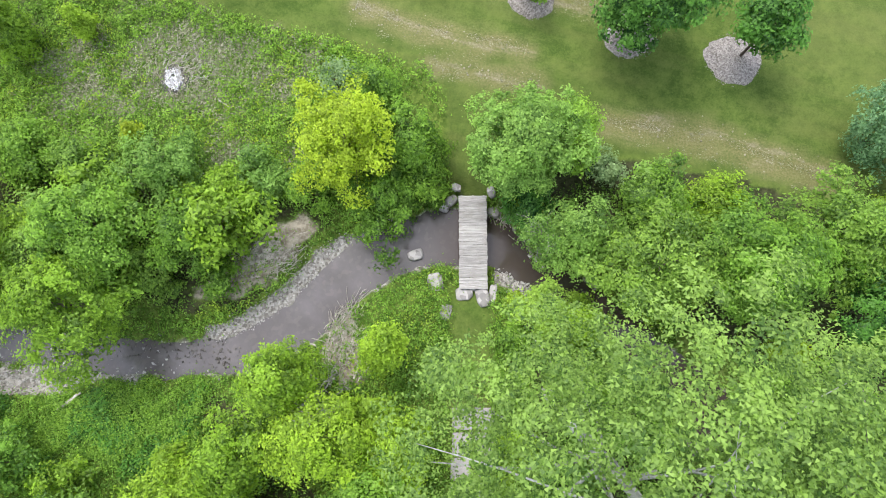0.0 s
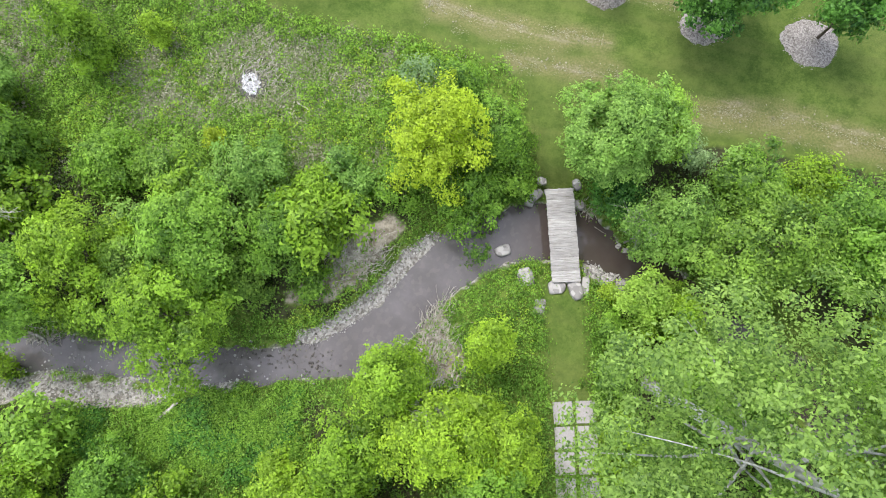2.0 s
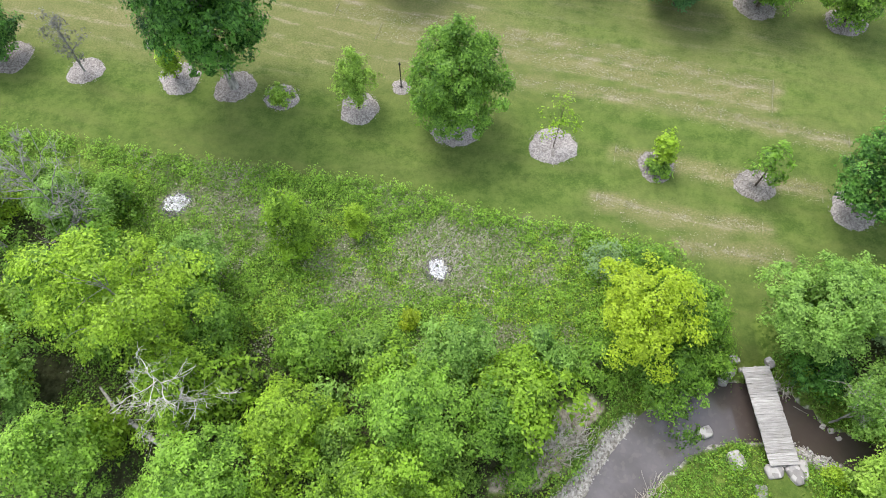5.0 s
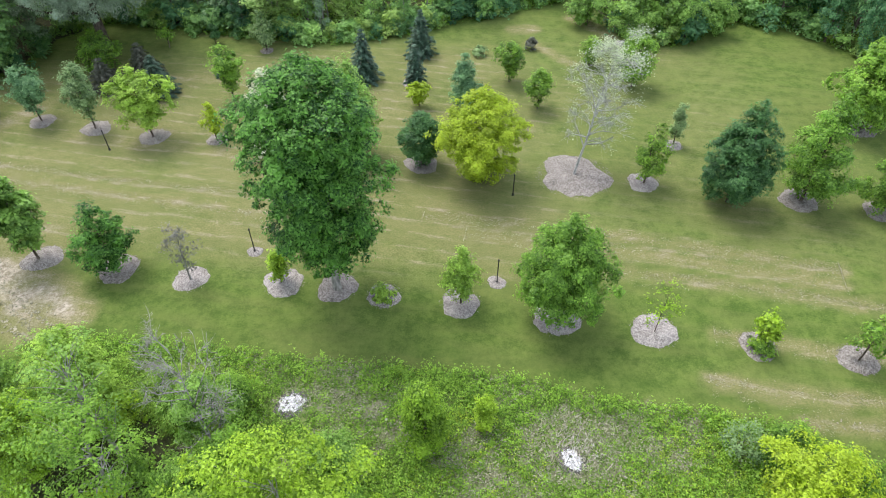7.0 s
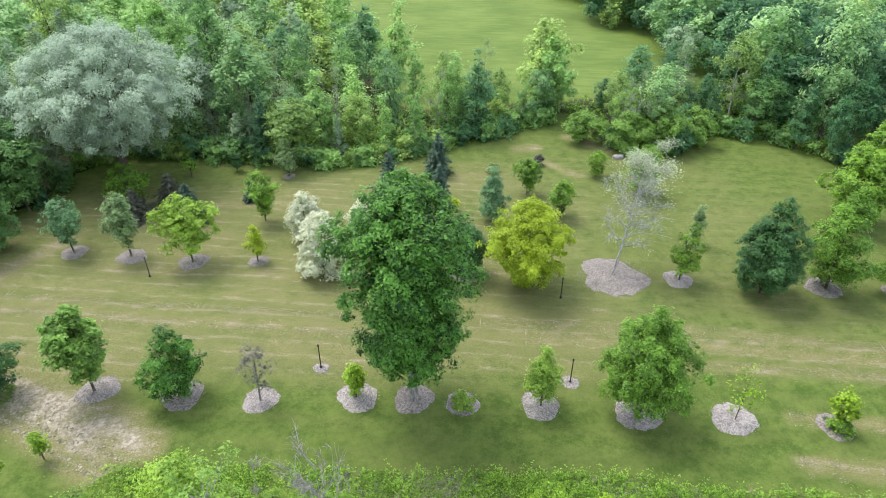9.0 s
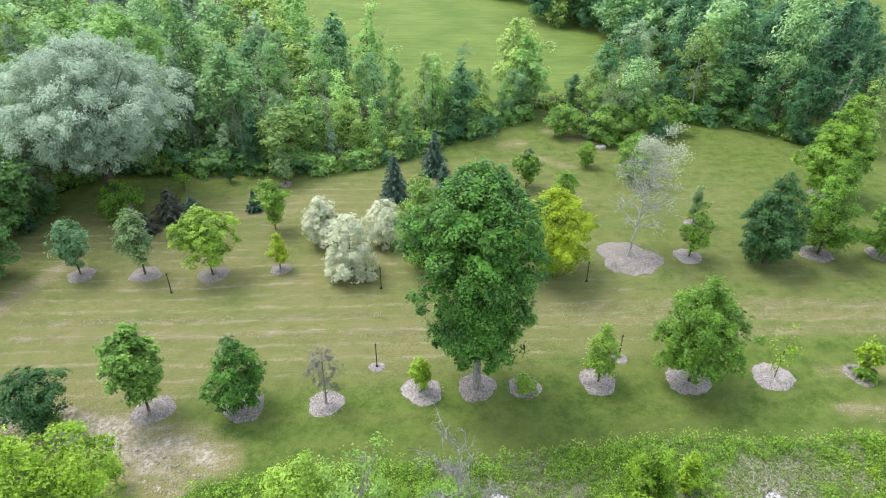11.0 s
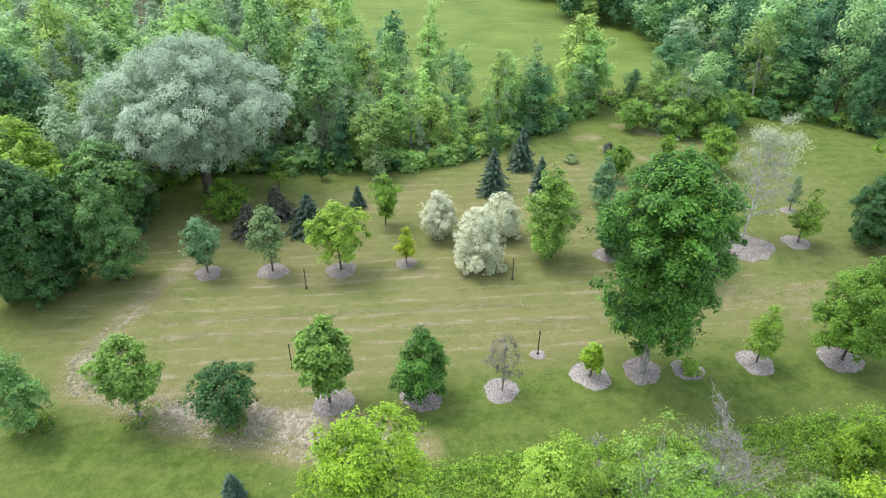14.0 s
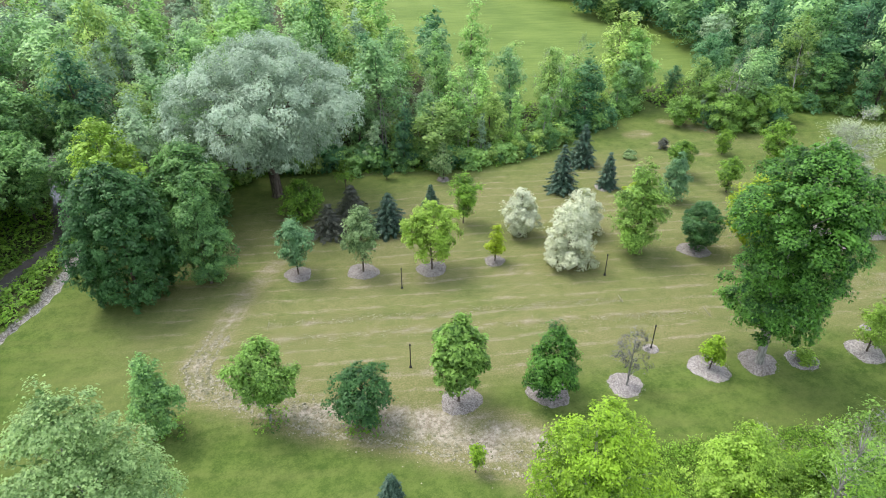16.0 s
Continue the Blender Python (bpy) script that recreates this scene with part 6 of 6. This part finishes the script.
def brush(x, y, w, d, n, label, seed):
    r = np.random.default_rng(seed)
    tb = Tubes()
    for _ in range(n):
        p = np.array([x + r.normal(0, w / 3), y + r.normal(0, d / 3), 0])
        p[2] = height(p[0], p[1]) + r.uniform(0.02, 0.25)
        a = r.normal(1.1, 0.7)
        L = r.uniform(0.25, 0.9)
        e = p + np.array([math.cos(a) * L, math.sin(a) * L, r.normal(0, 0.06)])
        tb.add(bend(p, e, r, 0.12, 4), np.linspace(r.uniform(0.01, 0.026), 0.006, 4), 4)
    return tagged(new("driftwood", tb.mesh("driftwood", STICKS)), label, "driftwood", kind="stuff")


brush(-5.2, 0.9, 1.5, 2.8, 420, "tangle of bleached sticks washed onto the bank", 31)
brush(-14.0, 15.6, 2.4, 2.4, 90, "dry bleached stalks round the ash", 32)
brush(-25.6, 1.7, 1.6, 1.0, 110, "tangle of grey sticks at the creek edge", 33)
brush(-9.2, 4.9, 2.4, 1.4, 420, "dry bleached stalks on the bare bank", 34)
brush(3.1, 7.0, 0.9, 1.4, 70, "tangle of grey twigs beside the footbridge", 35)

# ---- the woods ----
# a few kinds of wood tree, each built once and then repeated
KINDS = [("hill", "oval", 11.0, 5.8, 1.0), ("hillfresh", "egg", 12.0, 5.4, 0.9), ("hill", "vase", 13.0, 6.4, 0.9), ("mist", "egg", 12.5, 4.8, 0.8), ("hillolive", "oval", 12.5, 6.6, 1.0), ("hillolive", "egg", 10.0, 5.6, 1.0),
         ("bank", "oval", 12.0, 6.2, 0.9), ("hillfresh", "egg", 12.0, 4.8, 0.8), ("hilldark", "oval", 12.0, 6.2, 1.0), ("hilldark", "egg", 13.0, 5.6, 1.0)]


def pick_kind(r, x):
    """Haze-greyed and light trees to the west, mixed ones in the middle, mostly deep green ones to the east."""
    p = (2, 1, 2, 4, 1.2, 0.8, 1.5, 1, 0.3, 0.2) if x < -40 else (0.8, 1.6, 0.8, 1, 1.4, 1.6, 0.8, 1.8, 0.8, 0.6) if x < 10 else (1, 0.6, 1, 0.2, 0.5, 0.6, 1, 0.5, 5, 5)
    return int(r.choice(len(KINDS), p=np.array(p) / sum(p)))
LABELS = {"hilldark": "deep green leafy tree of the woods", "hill": "mid green leafy tree of the woods", "hillfresh": "light green leafy tree of the woods", "mist": "greyish green thin tree of the woods", "hillolive": "yellowish green leafy tree of the woods", "bank": "fresh green leafy tree of the woods"}


def edge_y(x):
    return np.interp(x, WOOD_EDGE[:, 0], WOOD_EDGE[:, 1])


def field_at(x, y):
    return y > 84 + 2.5 * math.sin(x * 0.3) and x > -20 - 0.15 * (y - 100) + 2 * math.sin(y * 0.2) and x < 33 + 0.03 * (y - 84) + 3 * math.sin(y * 0.17)


def in_woods(x, y):
    if y < edge_y(x) + 1.2 or math.hypot(x + 53.4, y - 92) < 6 or field_at(x, y) or 1.6 < x < 5.4 and y < 84:
        return False
    return float(along(np.array([[x, y]]), CREEK)[0]) > 0.8 and not (-84 < x < -71 and y < 82)


wr = np.random.default_rng(77)
spots = []


def in_sight(x, y):
    """The stretch of woods that the walk looks over."""
    return -78 - 0.3 * y < x < max(1.5 * (y - 7) - 58, 0.957 * y - 25) + 10


def try_spot(x, y, gap):
    if in_woods(x, y) and all((x - a) ** 2 + (y - b_) ** 2 > gap * gap for a, b_ in spots):
        spots.append((x, y))


for _ in range(9000):
    x, y = wr.uniform(-112, 100), wr.uniform(36, 112)
    if in_sight(x, y) and y < edge_y(x) + (36 if x < -35 else 26):
        try_spot(x, y, (2.9 if -45 < x < 4 else 2.6 if x < 30 else 3.2) if y < edge_y(x) + 8 else 4.8)
near = list(spots)
for _ in range(11000):
    x, y = wr.uniform(-125, 110), wr.uniform(70, 185)
    if in_sight(x, y) and (y < 130 - 0.42 * x or 28 < x < 64):
        try_spot(x, y, 3.6 if 30 < x < 50 else 5.6)
far = spots[len(near):]


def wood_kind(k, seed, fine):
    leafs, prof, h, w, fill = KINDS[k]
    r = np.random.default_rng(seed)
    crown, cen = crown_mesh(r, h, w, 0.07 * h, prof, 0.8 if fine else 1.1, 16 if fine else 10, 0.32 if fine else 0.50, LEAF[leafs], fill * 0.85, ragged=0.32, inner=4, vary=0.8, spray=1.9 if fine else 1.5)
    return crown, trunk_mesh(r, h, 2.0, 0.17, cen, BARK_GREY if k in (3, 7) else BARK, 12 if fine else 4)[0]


protos = []
for k in range(len(KINDS)):
    root = new("wood_tree")
    crown, trunk = wood_kind(k, 100 + k, True)
    part_mesh("trunk", trunk, root)
    part_mesh("crown", crown, root)
    protos.append(tagged(root, LABELS[KINDS[k][0]], "tree", "trees of the woods"))
used = set()
for n, (x, y) in enumerate(near):
    k = pick_kind(wr, x)
    e = y - edge_y(x)
    s = wr.uniform(0.62, 0.95) * (0.62 + 0.38 * min(1.0, max(0.0, e / 8.0)))
    if x < -45 or x > 24:
        s *= 1.3
    elif x > 4 and y < 85:
        s *= 0.86
    m = pose(x, y, height(x, y) - 0.05, wr.normal(0, 2.5), wr.normal(0, 2.5), wr.uniform(0, 360))
    if k in used:
        ob = copy_thing(protos[k], m)
    else:
        ob = protos[k]
        used.add(k)
        ob.matrix_basis = m
    if -45 < x < 2:
        s *= 1.12
    wide = 0.68 if -45 < x < 12 and e < 9 else 1.0
    if wide < 1:
        wide = wr.uniform(0.8, 1.3)
        s *= wr.uniform(0.75, 1.15)
    ob.scale = (s * wide * wr.uniform(0.9, 1.2), s * wide * wr.uniform(0.9, 1.2), s * wr.uniform(0.8, 1.3))

# grey, nearly bare trees among them
bare = make_bare(-30.0, 74.0, 10.0, 3.6, "thin grey half-bare tree of the woods", (0.3, 0.2), BARK_GREY, "grey", 0.35, girth=0.09, arms=7)
for _ in range(26):
    x = wr.uniform(-48, 34)
    y = edge_y(x) + wr.uniform(2.5, 10)
    if in_woods(x, y):
        ob = copy_thing(bare, pose(x, y, 0, wr.normal(0, 3), wr.normal(0, 3), wr.uniform(0, 360)))
        ob.scale = (wr.uniform(0.7, 1.1),) * 2 + (wr.uniform(0.7, 1.15),)

# undergrowth along the wood's edge
bush_me = []
for k in range(4):
    r = np.random.default_rng(300 + k)
    me, cen = crown_mesh(r, 2.6, 3.2, 0.05, "dome", 0.6, 15, 0.34, LEAF[("bank", "hillolive", "hilldark", "hillfresh")[k]], 0.8, ragged=0.35)
    tr = trunk_mesh(r, 2.2, 0.3, 0.05, cen, BARK, 6)[0]
    root = new("shrub")
    part_mesh("stems", tr, root)
    part_mesh("crown", me, root)
    bush_me.append(tagged(root, "leafy green shrub at the wood's edge", "shrub", "shrubs at the wood's edge"))
seen = set()
for n in range(150):
    x = -64 + n * 0.66 + wr.normal(0, 0.5)
    if 1.8 < x < 5.2:
        continue
    y = edge_y(x) + wr.uniform(0.2, 3.0)
    k = int(wr.integers(0, 4))
    m = pose(x, y, 0, 0, 0, wr.uniform(0, 360))
    ob = copy_thing(bush_me[k], m) if k in seen else bush_me[k]
    seen.add(k)
    ob.matrix_basis = m
    ob.scale = (wr.uniform(0.6, 1.25),) * 3

# far woods, too many and too distant to count
fv, ff, ft, fm, off = [], [], [], [], 0
coarse = []
for k in range(len(KINDS)):
    crown, trunk = wood_kind(k, 500 + k, False)
    a = np.empty(len(crown.vertices) * 3, np.float32)
    crown.vertices.foreach_get("co", a)
    t = np.empty(len(crown.vertices), np.float32)
    crown.attributes["tone"].data.foreach_get("value", t)
    coarse.append((a.reshape(-1, 3), t))
me_by = {}
for x, y in far:
    k = pick_kind(wr, x)
    v, t = coarse[k]
    a, s = wr.uniform(0, 6.28), wr.uniform(0.8, 1.25)
    w = np.column_stack([v[:, 0] * math.cos(a) - v[:, 1] * math.sin(a), v[:, 0] * math.sin(a) + v[:, 1] * math.cos(a), v[:, 2]]) * (s * 1.15, s * 1.15, s) + (x, y, 0)
    me_by.setdefault(KINDS[k][0], []).append((w, np.clip(t + wr.normal(0, 0.12), 0, 1)))
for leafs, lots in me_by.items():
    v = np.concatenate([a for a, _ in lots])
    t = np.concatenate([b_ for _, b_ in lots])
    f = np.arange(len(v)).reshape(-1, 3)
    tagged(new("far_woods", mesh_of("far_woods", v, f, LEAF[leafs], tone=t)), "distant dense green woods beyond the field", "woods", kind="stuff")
